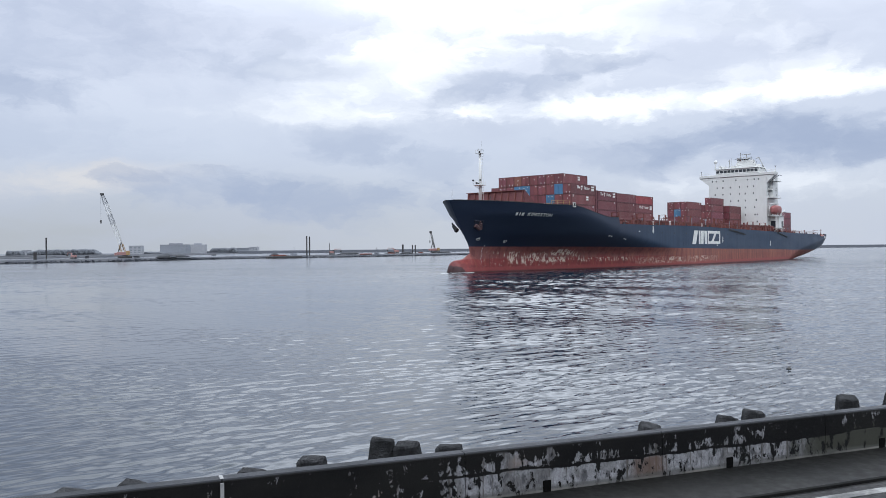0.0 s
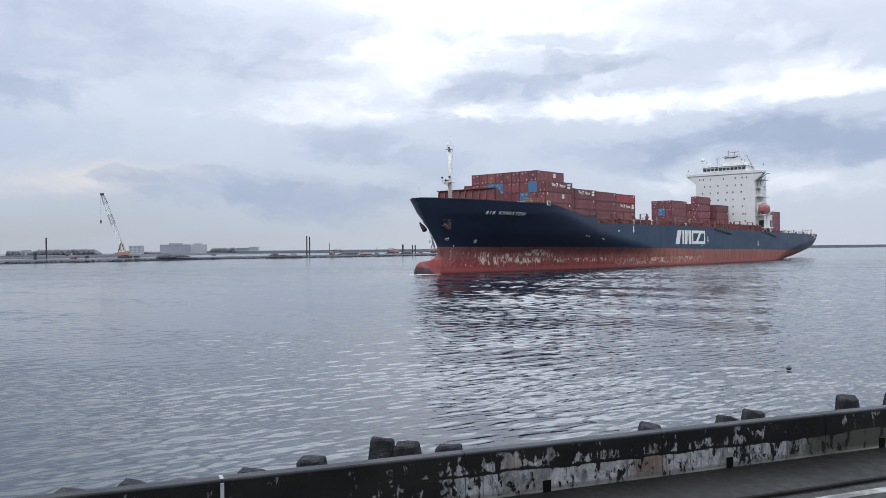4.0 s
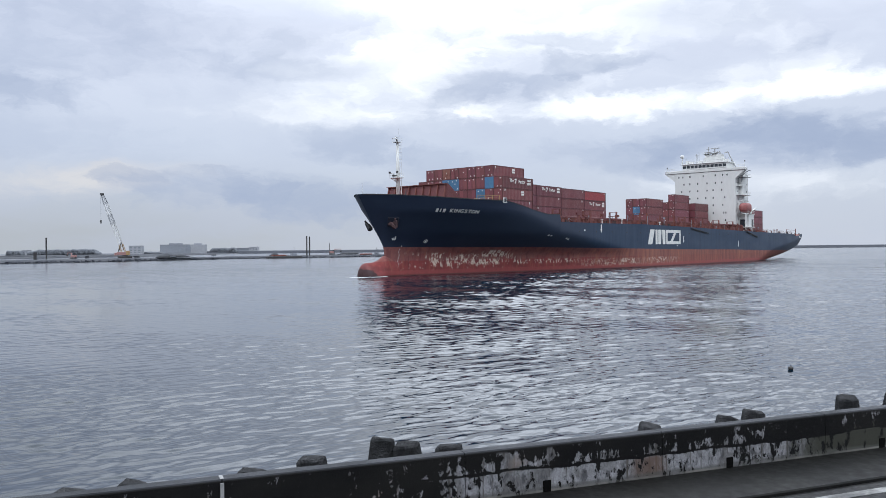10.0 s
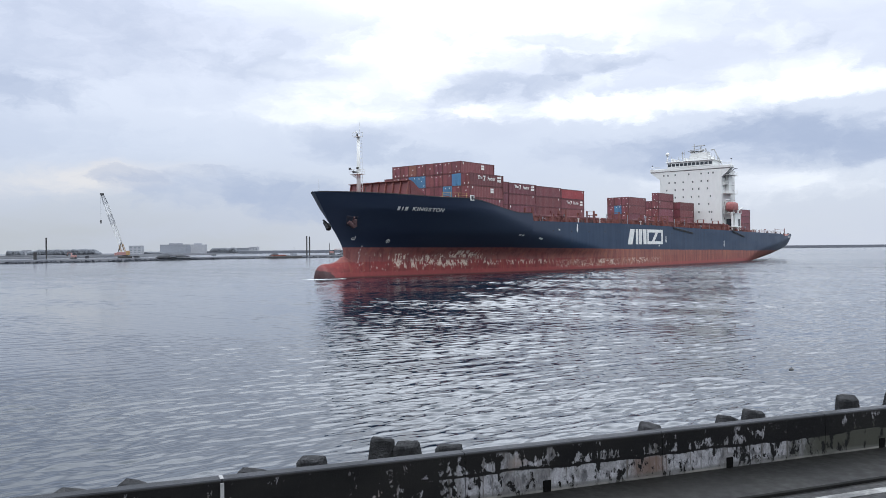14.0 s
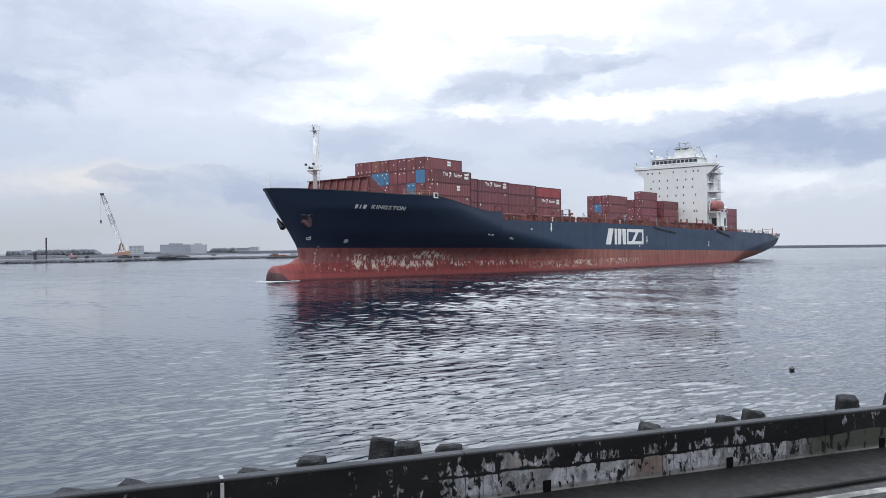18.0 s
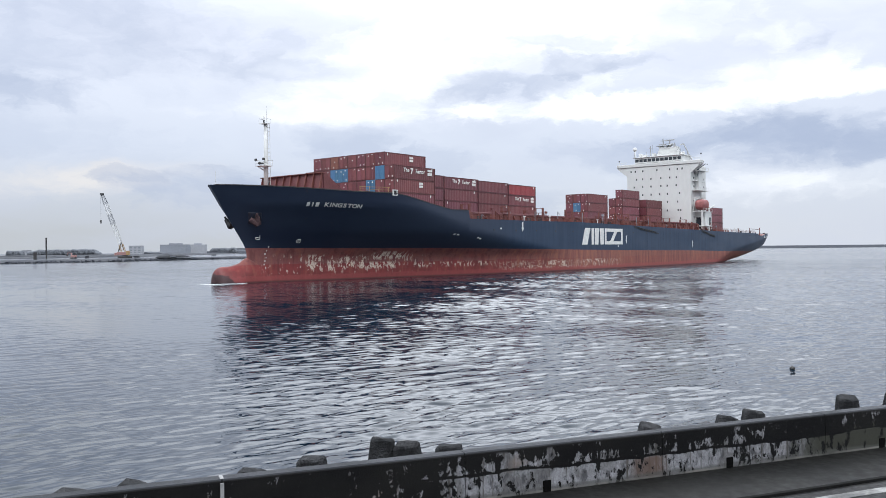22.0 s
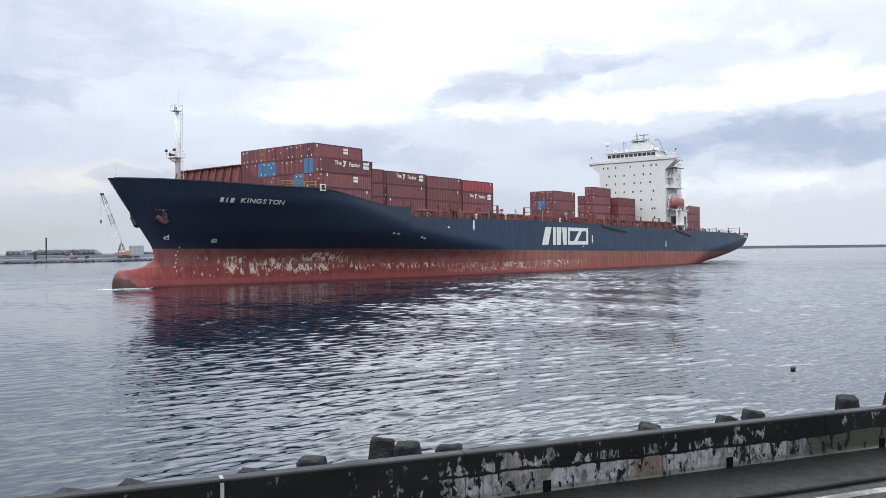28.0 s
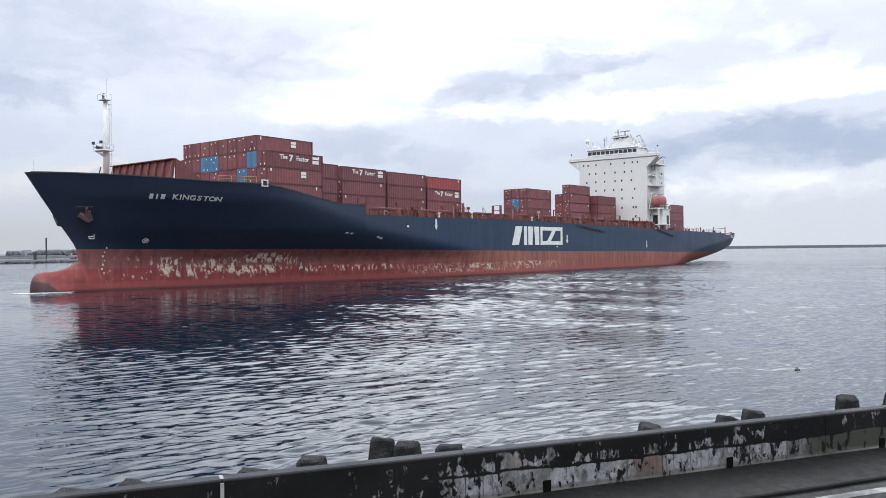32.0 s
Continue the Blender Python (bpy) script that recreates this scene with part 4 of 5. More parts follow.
def hull():
    for side, word in ((1, "port"), (-1, "starboard")):
        shell(side, lambda j: max(-3.0, min(rise(j), boot(j) - 0.02)), boot, 10, "bottom_plating", BOOT, SHIP, "worn red bottom plating with pale scrapes")
        shell(side, lambda j: max(boot(j), rise(j)), sheer, 14, "topside_plating", NAVY, SHIP, "dark navy blue side plating")
    # bulb
    rings = []
    for k in range(25):
        s = k / 24
        x = -1.0 - 13.0 * s ** 1.5
        r = (1 - (1 - min(1, s * 3.6)) ** 2.6) ** 0.5
        top = 1.15 + 1.8 * r + lerp(((-14, -1.6), (-9.5, 0.6), (-7.2, 1.5), (-6, 0.55), (-4.2, 0.05), (-3, 0.0)), x)
        low = 1.0 - 3.6 * r
        wide = 2.3 * r * lerp(((-14, 0.5), (-9, 0.62), (-6, 0.85), (-4, 1.0)), x)
        ring = []
        for i in range(18):
            a = 2 * math.pi * i / 18
            c, q = math.cos(a), math.sin(a)
            ring.append((x + MID, wide * c * (1 - 0.12 * max(q, 0)), (top + low) / 2 + (top - low) / 2 * q))
        rings.append(ring)
    part("bulbous_bow", loft(rings), BOOT, SHIP, "red bulbous bow just breaking the surface", smooth=True)
    bm = bmesh.new()
    pairs = []
    for k in range(21):
        x = -196 - 63.4 * k / 20
        z = rise(x)
        b = half(x, z)
        pairs.append((bm.verts.new((x + MID, b, z)), bm.verts.new((x + MID, 0, z - 0.5)), bm.verts.new((x + MID, -b, z))))
    for p, q in zip(pairs, pairs[1:]):
        bm.faces.new((p[0], p[1], q[1], q[0]))
        bm.faces.new((p[1], p[2], q[2], q[1]))
    part("counter", bm, NAVY, SHIP, "dark underside of the stern")
    # transom
    ring = [(-259.5 + MID, half(-259.5, z), z) for z in np.linspace(5.2, 10.6, 8)]
    ring += [(x, -y, z) for x, y, z in ring[::-1]]
    bm = bmesh.new()
    bm.faces.new([bm.verts.new(v) for v in ring])
    bmesh.ops.solidify(bm, geom=bm.faces[:], thickness=0.1)
    part("transom", bm, NAVY, SHIP)
    # decks
    for name, x0, x1, drop, mat in (("forecastle_deck", -1.2, -50.5, 1.15, OXIDE), ("main_deck", -51.5, -259.3, 0.12, OXIDE)):
        bm = bmesh.new()
        pairs = []
        for k in range(61):
            x = x0 + (x1 - x0) * k / 60
            z = min(sheer(x), 16.6) - drop
            b = max(half(x, z) - 0.06, 0.02)
            pairs.append((bm.verts.new((x + MID, b, z)), bm.verts.new((x + MID, -b, z))))
        for (a, b), (c, d) in zip(pairs, pairs[1:]):
            bm.faces.new((a, b, d, c))
        part(name, bm, mat, SHIP, "red oxide deck plating")
    # rubbing top rail of the bulwark
    for side in (1, -1):
        bm = bmesh.new()
        line = [(x, sheer(x)) for x in np.linspace(-0.4, -50.8, 60)]
        rings = []
        for x, z in line:
            b = half(x, z)
            rings.append([(x + MID, side * (b + d), z + e) for d, e in ((0.05, -0.08), (0.05, 0.08), (-0.25, 0.08), (-0.25, -0.08))])
        part("bulwark_rail", loft(rings), DARK, SHIP)


hull()


def patch(points, m, parent, name, mat=None, label="", depth=0.03):
    """A thin flat painted or plate shape lying on the hull."""
    bm = bmesh.new()
    face = bm.faces.new([bm.verts.new((x, y, 0)) for x, y in points])
    top = bmesh.ops.extrude_face_region(bm, geom=[face])["geom"]
    for v in top:
        if isinstance(v, bmesh.types.BMVert):
            v.co.z += depth
    ob = part(name, bm, mat or MARK, parent, label)
    ob.matrix_local = m
    return ob


def rect(x0, x1, y0, y1):
    return [(x0, y0), (x1, y0), (x1, y1), (x0, y1)]


def hull_marks():
    # ship's name on both bows: three plain blocks, then the lettering
    for side in (1, -1):
        slots = list("###") + [" "] + list("KINGSTON")
        x0, x1 = -12.75, -22.75
        widths = [0.95, 0.55, 1.05, 0.75] + [0.95, 0.5, 1.0, 1.0, 0.95, 0.95, 1.02, 1.0]
        run = 0.0
        order = list(zip(slots, widths))
        for char, w in order:
            f = (run + w / 2) / sum(widths)
            run += w
            if side < 0:
                f = 1 - f
            x, z = x0 + (x1 - x0) * f, 13.66 - 0.32 * f
            m = on_hull(x, z, side, 0.03)
            if char == "#":
                patch([(-0.36 * w + 0.1, -0.42), (0.36 * w - 0.06, -0.42), (0.36 * w + 0.06, 0.42), (-0.36 * w + 0.22, 0.42)], m, SHIP, "name_block")
            elif char != " ":
                slant = m @ Matrix(((1.12, 0.2, 0, 0), (0, 1, 0, 0), (0, 0, 1, 0), (0, 0, 0, 1)))
                lettering(char, 1.2, slant, SHIP, "letter")
    # emblem on the ship's side, in plain shapes
    for side in (1, -1):
        m = on_hull(-109.3, 8.45, side, 0.04)
        hgt = 2.1
        patch([(-11.3, -hgt), (-8.5, -hgt), (-6.9, hgt), (-9.7, hgt)], m, SHIP, "emblem_slant")
        patch(rect(-6.3, -5.0, -hgt, hgt), m, SHIP, "emblem_bar")
        patch([(-4.5, -hgt), (-2.7, -hgt), (-2.3, hgt), (-4.5, hgt)], m, SHIP, "emblem_block")
        patch([(-1.5, -hgt), (0.3, -hgt), (0.3, hgt), (-1.9, hgt)], m, SHIP, "emblem_block")
        # open outline with a slanting bar
        patch(rect(0.9, 11.2, 1.25, hgt), m, SHIP, "emblem_bar")
        patch(rect(0.9, 11.2, -hgt, -1.25), m, SHIP, "emblem_bar")
        patch(rect(0.9, 1.8, -1.25, 1.25), m, SHIP, "emblem_bar")
        patch(rect(10.3, 11.2, -1.25, 1.25), m, SHIP, "emblem_bar")
        patch([(3.9, -1.25), (5.6, -1.25), (8.0, 1.25), (6.3, 1.25)], m, SHIP, "emblem_slant")
    # tug push marks, thruster mark, bulb mark
    for x, z in ((-71, 10.4), (-122.8, 7.7), (-169.9, 6.4)):
        patch([(-0.24, 1.05), (-0.24, -0.2), (-0.5, -0.2), (0, -1.1), (0.5, -0.2), (0.24, -0.2), (0.24, 1.05)], on_hull(x, z, 1, 0.03), SHIP, "push_mark", label="white tug push mark")
    m = on_hull(-15.5, 7.3, 1, 0.03)
    ring = bmesh.new()
    for k in range(14):
        a, b = 2 * math.pi * k / 14, 2 * math.pi * (k + 1) / 14
        rod(ring, (0.42 * math.cos(a), 0.42 * math.sin(a), 0), (0.42 * math.cos(b), 0.42 * math.sin(b), 0), 0.045, n=4)
    rod(ring, (-0.25, -0.25, 0), (0.25, 0.25, 0), 0.04, n=4)
    rod(ring, (-0.25, 0.25, 0), (0.25, -0.25, 0), 0.04, n=4)
    part("thruster_mark", ring, MARK, SHIP).matrix_local = m
    m = on_hull(-8.6, 7.9, 1, 0.04)
    bars = bmesh.new()
    for a, b in (((0.3, 0.45), (0.3, -0.35)), ((0.3, -0.35), (-0.35, -0.3)), ((-0.35, -0.3), (-0.42, 0.05)), ((-0.42, 0.05), (0.2, 0.1))):
        rod(bars, (*a, 0), (*b, 0), 0.06, n=4)
    part("bulb_mark", bars, MARK, SHIP).matrix_local = m
    # draught marks as small bars
    for k in range(9):
        z = 1.3 + k * 0.62
        patch(rect(-0.13 + 0.05 * (k % 3), 0.10, -0.12, 0.16 - 0.07 * (k % 2)), on_hull(-10.6 - 0.12 * (k * 7 % 3), z, 1, 0.03), SHIP, "draught_mark")
    for x, z in ((-47.5, 8.6), (-48.6, 8.5), (-55.0, 7.9), (-55.8, 7.7), (-62.5, 9.9), (-118.0, 5.9)):
        patch(rect(-0.32, 0.32, -0.16, 0.16), on_hull(x, z, 1, 0.03), SHIP, "pilot_mark")
    # discharge openings and shell doors: dark plates, the shade inside painted on
    for k in range(22):
        x = -60 - 8.4 * k
        patch(rect(-0.22, 0.22, -0.14, 0.14), on_hull(x, 9.6 - 0.004 * k, 1, 0.01), SHIP, "scupper", DARK)
    # plating seams as shallow straps
    for k in range(17):
        x = -58 - 11.2 * k
        zt, zb = sheer(x) - 0.05, boot(x) + 0.05
        bm = bmesh.new()
        rod(bm, (x + MID, half(x, zb) - 0.045, zb), (x + MID, half(x, zt) - 0.045, zt), 0.06, n=6)
        part("seam", bm, NAVY, SHIP)


hull_marks()


def anchor_set():
    for side, mat in ((1, ANCHOR_RUST), (-1, DARK)):
        m = on_hull(-6.9, 11.1, side, 0.0)
        w = 1.2 if side > 0 else 0.8
        ob = part("anchor_pocket", soft_box(-w, w, -w, 1.15 * w, -0.5, 0.08, 0.24 if side < 0 else 0.28, 3), ANCHOR, SHIP, "rust-stained anchor pocket")
        ob.matrix_local = m
        out = 0.0 if side > 0 else 0.5
        bm = rod(bmesh.new(), (0.35, 1.2, 0.25 + out), (0.05, -0.55, 0.3 + out), 0.20, 0.26, n=7)
        rod(bm, (-0.8, 0.1, 0.28 + out), (0.5, -0.8, 0.34 + out), 0.42, 0.62, n=7)
        rod(bm, (0.5, -0.8, 0.34 + out), (0.45, 0.7, 0.30 + out), 0.55, 0.34, n=7)
        part("anchor", bm, mat, ob, "stockless anchor")


anchor_set()


def mast():
    ob = part("foremast", rod(bmesh.new(), (0, 0, 15.3), (0, 0, 28.4), 0.45, 0.30, 14), WHITE, SHIP, "white tubular foremast", True)
    ob.location = (MID - 11.9, 0, 0)
    bm = boxes((-0.6, 1.3, -1.25, 1.25, 20.7, 20.82))
    for a, b in (((1.25, -1.2), (1.25, 1.2)), ((-0.55, 1.2), (1.25, 1.2)), ((-0.55, -1.2), (1.25, -1.2))):
        for z in (21.3, 21.75):
            rod(bm, (*a, z), (*b, z), 0.035, n=4)
        for p in (a, b):
            rod(bm, (*p, 20.8), (*p, 21.75), 0.04, n=4)
    for k in range(5):
        a = -1.0 + k * 0.5
        rod(bm, (0, 0, 19.7), (1.1, a, 20.72), 0.05, n=4)
    part("platform", bm, WHITE, ob)
    part("top_rail", rods(((-0.5, -0.75, 29.2), (0.8, -0.75, 29.2), 0.035), ((0.8, -0.75, 29.2), (0.8, 0.75, 29.2), 0.035), ((-0.5, 0.75, 29.2), (0.8, 0.75, 29.2), 0.035),
                          ((0.8, -0.75, 28.4), (0.8, -0.75, 29.2), 0.04), ((0.8, 0.75, 28.4), (0.8, 0.75, 29.2), 0.04), ((-0.5, 0.75, 28.4), (-0.5, 0.75, 29.2), 0.04)), WHITE, ob)
    part("aerial", rods(((0.1, 0.5, 28.4), (0.1, 0.5, 31.4), 0.035)), WHITE, ob)
    part("floodlight", soft_box(1.2, 1.55, -1.3, -0.85, 21.7, 22.1, 0.06), DARK, ob)
    part("floodlight", soft_box(1.2, 1.55, 0.85, 1.3, 21.7, 22.1, 0.06), DARK, ob)
    part("top_platform", boxes((-0.5, 0.8, -0.75, 0.75, 28.3, 28.4)), WHITE, ob)
    part("mast_light", rod(bmesh.new(), (0.45, 0.2, 28.4), (0.45, 0.2, 28.95), 0.17, n=8), DARK, ob)
    part("anemometer", rods(((0.1, -0.45, 28.4), (0.1, -0.45, 29.7), 0.06), ((0.1, -0.8, 29.2), (0.1, -0.1, 29.45), 0.06)), WHITE, ob)
    part("whistle", rod(bmesh.new(), (0.5, 0, 21.2), (1.5, 0, 21.2), 0.12, 0.28, 8), DARK, ob)
    bm = bmesh.new()
    for y in (-0.28, 0.28):
        rod(bm, (-0.78, y * 1.1, 15.5), (-0.72, y * 1.1, 28.4), 0.05, n=4)
    for k in range(17):
        rod(bm, (-0.75, -0.31, 15.8 + k * 0.75), (-0.75, 0.31, 15.8 + k * 0.75), 0.04, n=4)
        rod(bm, (-0.75, 0, 15.8 + k * 0.75), (-0.3, 0, 15.8 + k * 0.75), 0.03, n=4)
    for z in (18, 22.5, 25.5, 27.8):
        rod(bm, (-0.75, 0, z), (-0.2, 0, z), 0.05, n=4)
    part("ladder", bm, WHITE, ob)
    part("jackstaff", rods(((MID - 1.2, 0, 16.0), (MID - 1.2, 0, 19.2), 0.04)), WHITE, SHIP)
    part("bow_light", rods(((MID - 7.2, 6.2, 16.2), (MID - 7.5, 6.3, 17.6), 0.09)), DARK, SHIP)


mast()


def wave_breaker():
    """Ribbed red plate that throws water off ahead of the cargo."""
    ob = part("wave_breaker", bmesh.new(), OXIDE_DARK, SHIP, "dull red ribbed wave breaker")
    bm = bmesh.new()
    prof = ((-17.3, 15.0), (-18.0, 19.45), (-18.15, 19.45), (-17.5, 15.0))
    bm = loft([[(x + MID, y, z) for x, z in prof] for y in (-8.6, 8.4)])
    bm.to_mesh(ob.data)
    bm.free()
    for k in range(9):
        y = -8.2 + k * 2.05
        bm = loft([[(MID + x, y + d, z) for x, z in ((-17.25, 15.0), (-17.95, 19.4), (-17.7, 19.4), (-16.7, 15.0))] for d in (-0.09, 0.09)])
        part("rib", bm, OXIDE, ob)
    part("top_flange", boxes((MID - 18.3, MID - 17.5, -8.7, 8.5, 19.42, 19.55)), OXIDE, ob)
    for y in (-8.5, 8.35):
        bm = loft([[(MID + x, y + d, z) for x, z in ((-18.1, 15.0), (-18.1, 19.4), (-18.6, 19.4), (-24.5, 15.4), (-24.0, 15.0))] for d in (-0.1, 0.1)])
        part("side_bracket", bm, OXIDE_DARK, ob)


wave_breaker()


# ---------------------------------------------------------------- cargo
def container_meshes(mat, frame_mat, L=12.19):
    """Freight box: ribbed body, frame, door leaf with bars."""
    W, H = 2.44, 2.59
    bm = bmesh.new()
    ribs, pts = int(L * 1.8), []
    for k in range(ribs):
        x0 = -L / 2 + 0.12 + (L - 0.24) * k / ribs
        s = (L - 0.24) / ribs
        pts += [(x0, 0.0), (x0 + s * 0.3, 0.0), (x0 + s * 0.5, 0.04), (x0 + s * 0.8, 0.04)]
    pts.append((L / 2 - 0.12, 0.0))
    for side in (-1, 1):
        low = [bm.verts.new((x, side * (W / 2 - 0.09 + d), 0.15)) for x, d in pts]
        top = [bm.verts.new((x, side * (W / 2 - 0.09 + d), H - 0.1)) for x, d in pts]
        for i in range(len(pts) - 1):
            bm.faces.new((low[i], low[i + 1], top[i + 1], top[i]))
    box(bm, -L / 2 + 0.1, L / 2 - 0.1, -W / 2 + 0.08, W / 2 - 0.08, H - 0.1, H - 0.03)
    box(bm, -L / 2 + 0.1, L / 2 - 0.1, -W / 2 + 0.08, W / 2 - 0.08, 0.1, 0.16)
    box(bm, -L / 2 + 0.06, -L / 2 + 0.12, -W / 2 + 0.1, W / 2 - 0.1, 0.1, H - 0.1)
    bmesh.ops.recalc_face_normals(bm, faces=bm.faces[:])
    body = bpy.data.meshes.new("container")
    bm.to_mesh(body)
    bm.free()
    body.materials.append(mat)
    bm = bmesh.new()
    for sx in (-1, 1):
        for sy in (-1, 1):
            x, y = sx * (L / 2 - 0.09), sy * (W / 2 - 0.09)
            box(bm, x - 0.09, x + 0.09, y - 0.09, y + 0.09, 0, H)
        box(bm, sx * (L / 2 - 0.08) - 0.07, sx * (L / 2 - 0.08) + 0.07, -W / 2 + 0.1, W / 2 - 0.1, 0.02, 0.18)
        box(bm, sx * (L / 2 - 0.08) - 0.07, sx * (L / 2 - 0.08) + 0.07, -W / 2 + 0.1, W / 2 - 0.1, H - 0.14, H - 0.01)
    for sy in (-1, 1):
        y = sy * (W / 2 - 0.06)
        box(bm, -L / 2 + 0.1, L / 2 - 0.1, y - 0.05, y + 0.05, 0.02, 0.17)
        box(bm, -L / 2 + 0.1, L / 2 - 0.1, y - 0.05, y + 0.05, H - 0.12, H - 0.005)
    frame_mesh = bpy.data.meshes.new("frame")
    bm.to_mesh(frame_mesh)
    bm.free()
    frame_mesh.materials.append(frame_mat)
    bm = boxes((-0.03, 0.03, -0.52, 0.52, 0.19, H - 0.15))
    for y in (-0.28, 0.28):
        rod(bm, (0.05, y, 0.12), (0.05, y, H - 0.1), 0.02, n=5)
        box(bm, 0.03, 0.10, y - 0.12, y + 0.12, 0.95, 1.08)
    door = bpy.data.meshes.new("door")
    bm.to_mesh(door)
    bm.free()
    door.materials.append(mat)
    return body, frame_mesh, door


KINDS = {"maroon": container_meshes(MAROON, MAROON_FRAME), "blue": container_meshes(BLUE, BLUE), "scarlet": container_meshes(SCARLET, MAROON_FRAME),
         "brown": container_meshes(BROWN, MAROON_FRAME),
         "short": container_meshes(MAROON, MAROON_FRAME, 6.06)}
bm = boxes((0.0, 0.012, -0.13, 0.13, -0.10, 0.10))
PLACARD = part("placard", bm, MARK).data
bpy.data.objects.remove(bpy.data.objects["placard"])
bm = boxes((-0.14, 0.14, 0.0, 0.012, -0.5, 0.5))
TALL_MARK = part("code_strip", bm, MARK).data
bpy.data.objects.remove(bpy.data.objects["code_strip"])
TINY = boxes((0.0, 0.012, -0.09, 0.09, -0.14, 0.14))
TINY = part("data_plate", TINY, MARK).data
bpy.data.objects.remove(bpy.data.objects["data_plate"])
LABEL = {"brown": "rust brown corrugated steel freight container", "maroon": "maroon corrugated steel freight container", "blue": "blue corrugated steel freight container", "scarlet": "bright red corrugated steel freight container",
         "short": "short maroon corrugated steel freight container"}
cargo_rng = random.Random(21)
CARGO = []


def container(kind, x_front, y_port, z, face=True, flank=True, slogan=False):
    body, frame_mesh, door = KINDS[kind]
    reach = 3.03 if kind == "short" else 6.095
    m = Matrix.Translation((x_front - reach + MID, y_port - 1.22, z))
    ob = share("container", body, SHIP_POSE @ m, None, LABEL[kind] + (", white lettering on its side" if slogan else ""))
    tagged(ob, category="container", group="freight containers on the deck")
    CARGO.append((ob, m))
    share("frame", frame_mesh, Matrix.Identity(4), ob)
    for y in (-0.54, 0.54):
        share("door", door, Matrix.Translation((reach - 0.025, y, 0)), ob)
    if face:
        for y, zz, odds in ((0.62, 2.2, 0.75), (-0.45, 2.05, 0.35), (0.2, 1.5, 0.18)):
            if cargo_rng.random() < odds:
                share("placard", PLACARD, Matrix.Translation((reach + 0.095, y + cargo_rng.uniform(-0.1, 0.1), zz + cargo_rng.uniform(-0.06, 0.06))), ob)
        for y, odds in ((0.85, 0.5), (-0.15, 0.5)):
            if cargo_rng.random() < odds:
                share("data_plate", TINY, Matrix.Translation((reach + 0.095, y, 0.42 + cargo_rng.uniform(-0.05, 0.05))), ob)
    if flank:
        spot = cargo_rng.choice((5.2, -5.1, -4.6))
        share("code_strip", TALL_MARK, Matrix.Translation((spot, 1.215, 2.15)) @ Matrix.Scale(0.5, 4, (0, 0, 1)), ob)
    if slogan:
        up = Matrix(((-1, 0, 0, 0), (0, 0, 1, 1.235), (0, 1, 0, 0), (0, 0, 0, 1)))
        lettering("The", 1.05, Matrix.Translation((2.6, 0, 1.75)) @ up, ob, "slogan_word", depth=0.01)
        lettering("Factor", 1.05, Matrix.Translation((-1.5, 0, 1.65)) @ up, ob, "slogan_word", depth=0.01)
        patch([(-0.38, 0.52), (0.38, 0.52), (0.38, 0.28), (0.0, -0.55), (-0.36, -0.55), (0.04, 0.24), (-0.38, 0.24)], Matrix.Translation((1.05, 0, 1.7)) @ up, ob, "emblem_mark", depth=0.01)
        patch(rect(-0.7, 0.7, 0.2, 0.62), Matrix.Translation((-4.4, 0, 1.6)) @ up, ob, "emblem_bar", depth=0.01)
        patch(rect(-0.7, 0.7, -0.55, 0.02), Matrix.Translation((-4.4, 0, 1.6)) @ up, ob, "emblem_bar", depth=0.01)
    return ob


def cargo():
    row, tier = 2.455, 2.6
    # foremost bay: four tiers, stepping in towards the top
    for t, (first, count) in enumerate(((13.5, 10), (13.5, 10), (13.5, 10), (11.05, 8))):
        for r in range(count):
            y = first - r * row
            kind = "maroon"
            if (t, r) in ((2, 1), (2, 5), (2, 6), (1, 2)):
                kind = "blue"
            elif (t, r) == (3, 5):
                kind = "brown"
            z = 13.8 + t * tier
            first_row = container(kind, -31.2, y, z, face=True, flank=r == 0, slogan=(t == 2 and r == 0))
            if r == 0 and t in (3, 1):
                for dz in (1.95, 1.4):
                    patch(rect(-0.55, 0.55, -0.22, 0.22), Matrix(((-1, 0, 0, -1.7), (0, 0, 1, 1.232), (0, 1, 0, dz), (0, 0, 0, 1))), first_row, "emblem_bar", depth=0.012)
    # a short bay behind it
    for t in range(3):
        for r in range(5):
            container("short", -44.1, 10.3 - r * row, 13.05 + t * tier, face=False, flank=False)
    # three bays of three tiers
    for x, y0, rows, slog in ((-54.2, 7.3, 7, 2), (-68.0, 6.2, 6, 9), (-82.0, 5.1, 6, 1)):
        for t in range(3):
            for r in range(rows):
                kind = "scarlet" if (x == -82.0 and t == 2 and r == 0) else "maroon"
                container(kind, x, y0 - r * row, 13.4 + t * tier, face=r < 2, flank=r == 0, slogan=r == 0 and t == slog)
    # amidships and ahead of the house
    for t in range(3):
        for r in range(3):
            container("blue" if (t, r) == (1, 1) else "maroon", -127.2, 2.1 - r * row, 13.4 + t * tier, face=True, flank=r == 0)
    for t in range(4):
        container("maroon", -153.3, 0.2, 13.3 + t * 2.62, flank=t in (1, 2))
        if t < 3:
            container("maroon", -153.3, 0.2 - row, 13.3 + t * 2.62, flank=False)
            container("maroon", -168.0, 1.5, 13.3 + t * 2.62, face=False, flank=t == 1)
            container("maroon", -168.0, 1.5 - row, 13.3 + t * 2.62, face=False, flank=False)
    for t in range(3):
        for r in range(3):
            container("maroon", -199.4, 11.0 - r * row, 11.5 + t * tier, face=False, flank=False)


cargo()


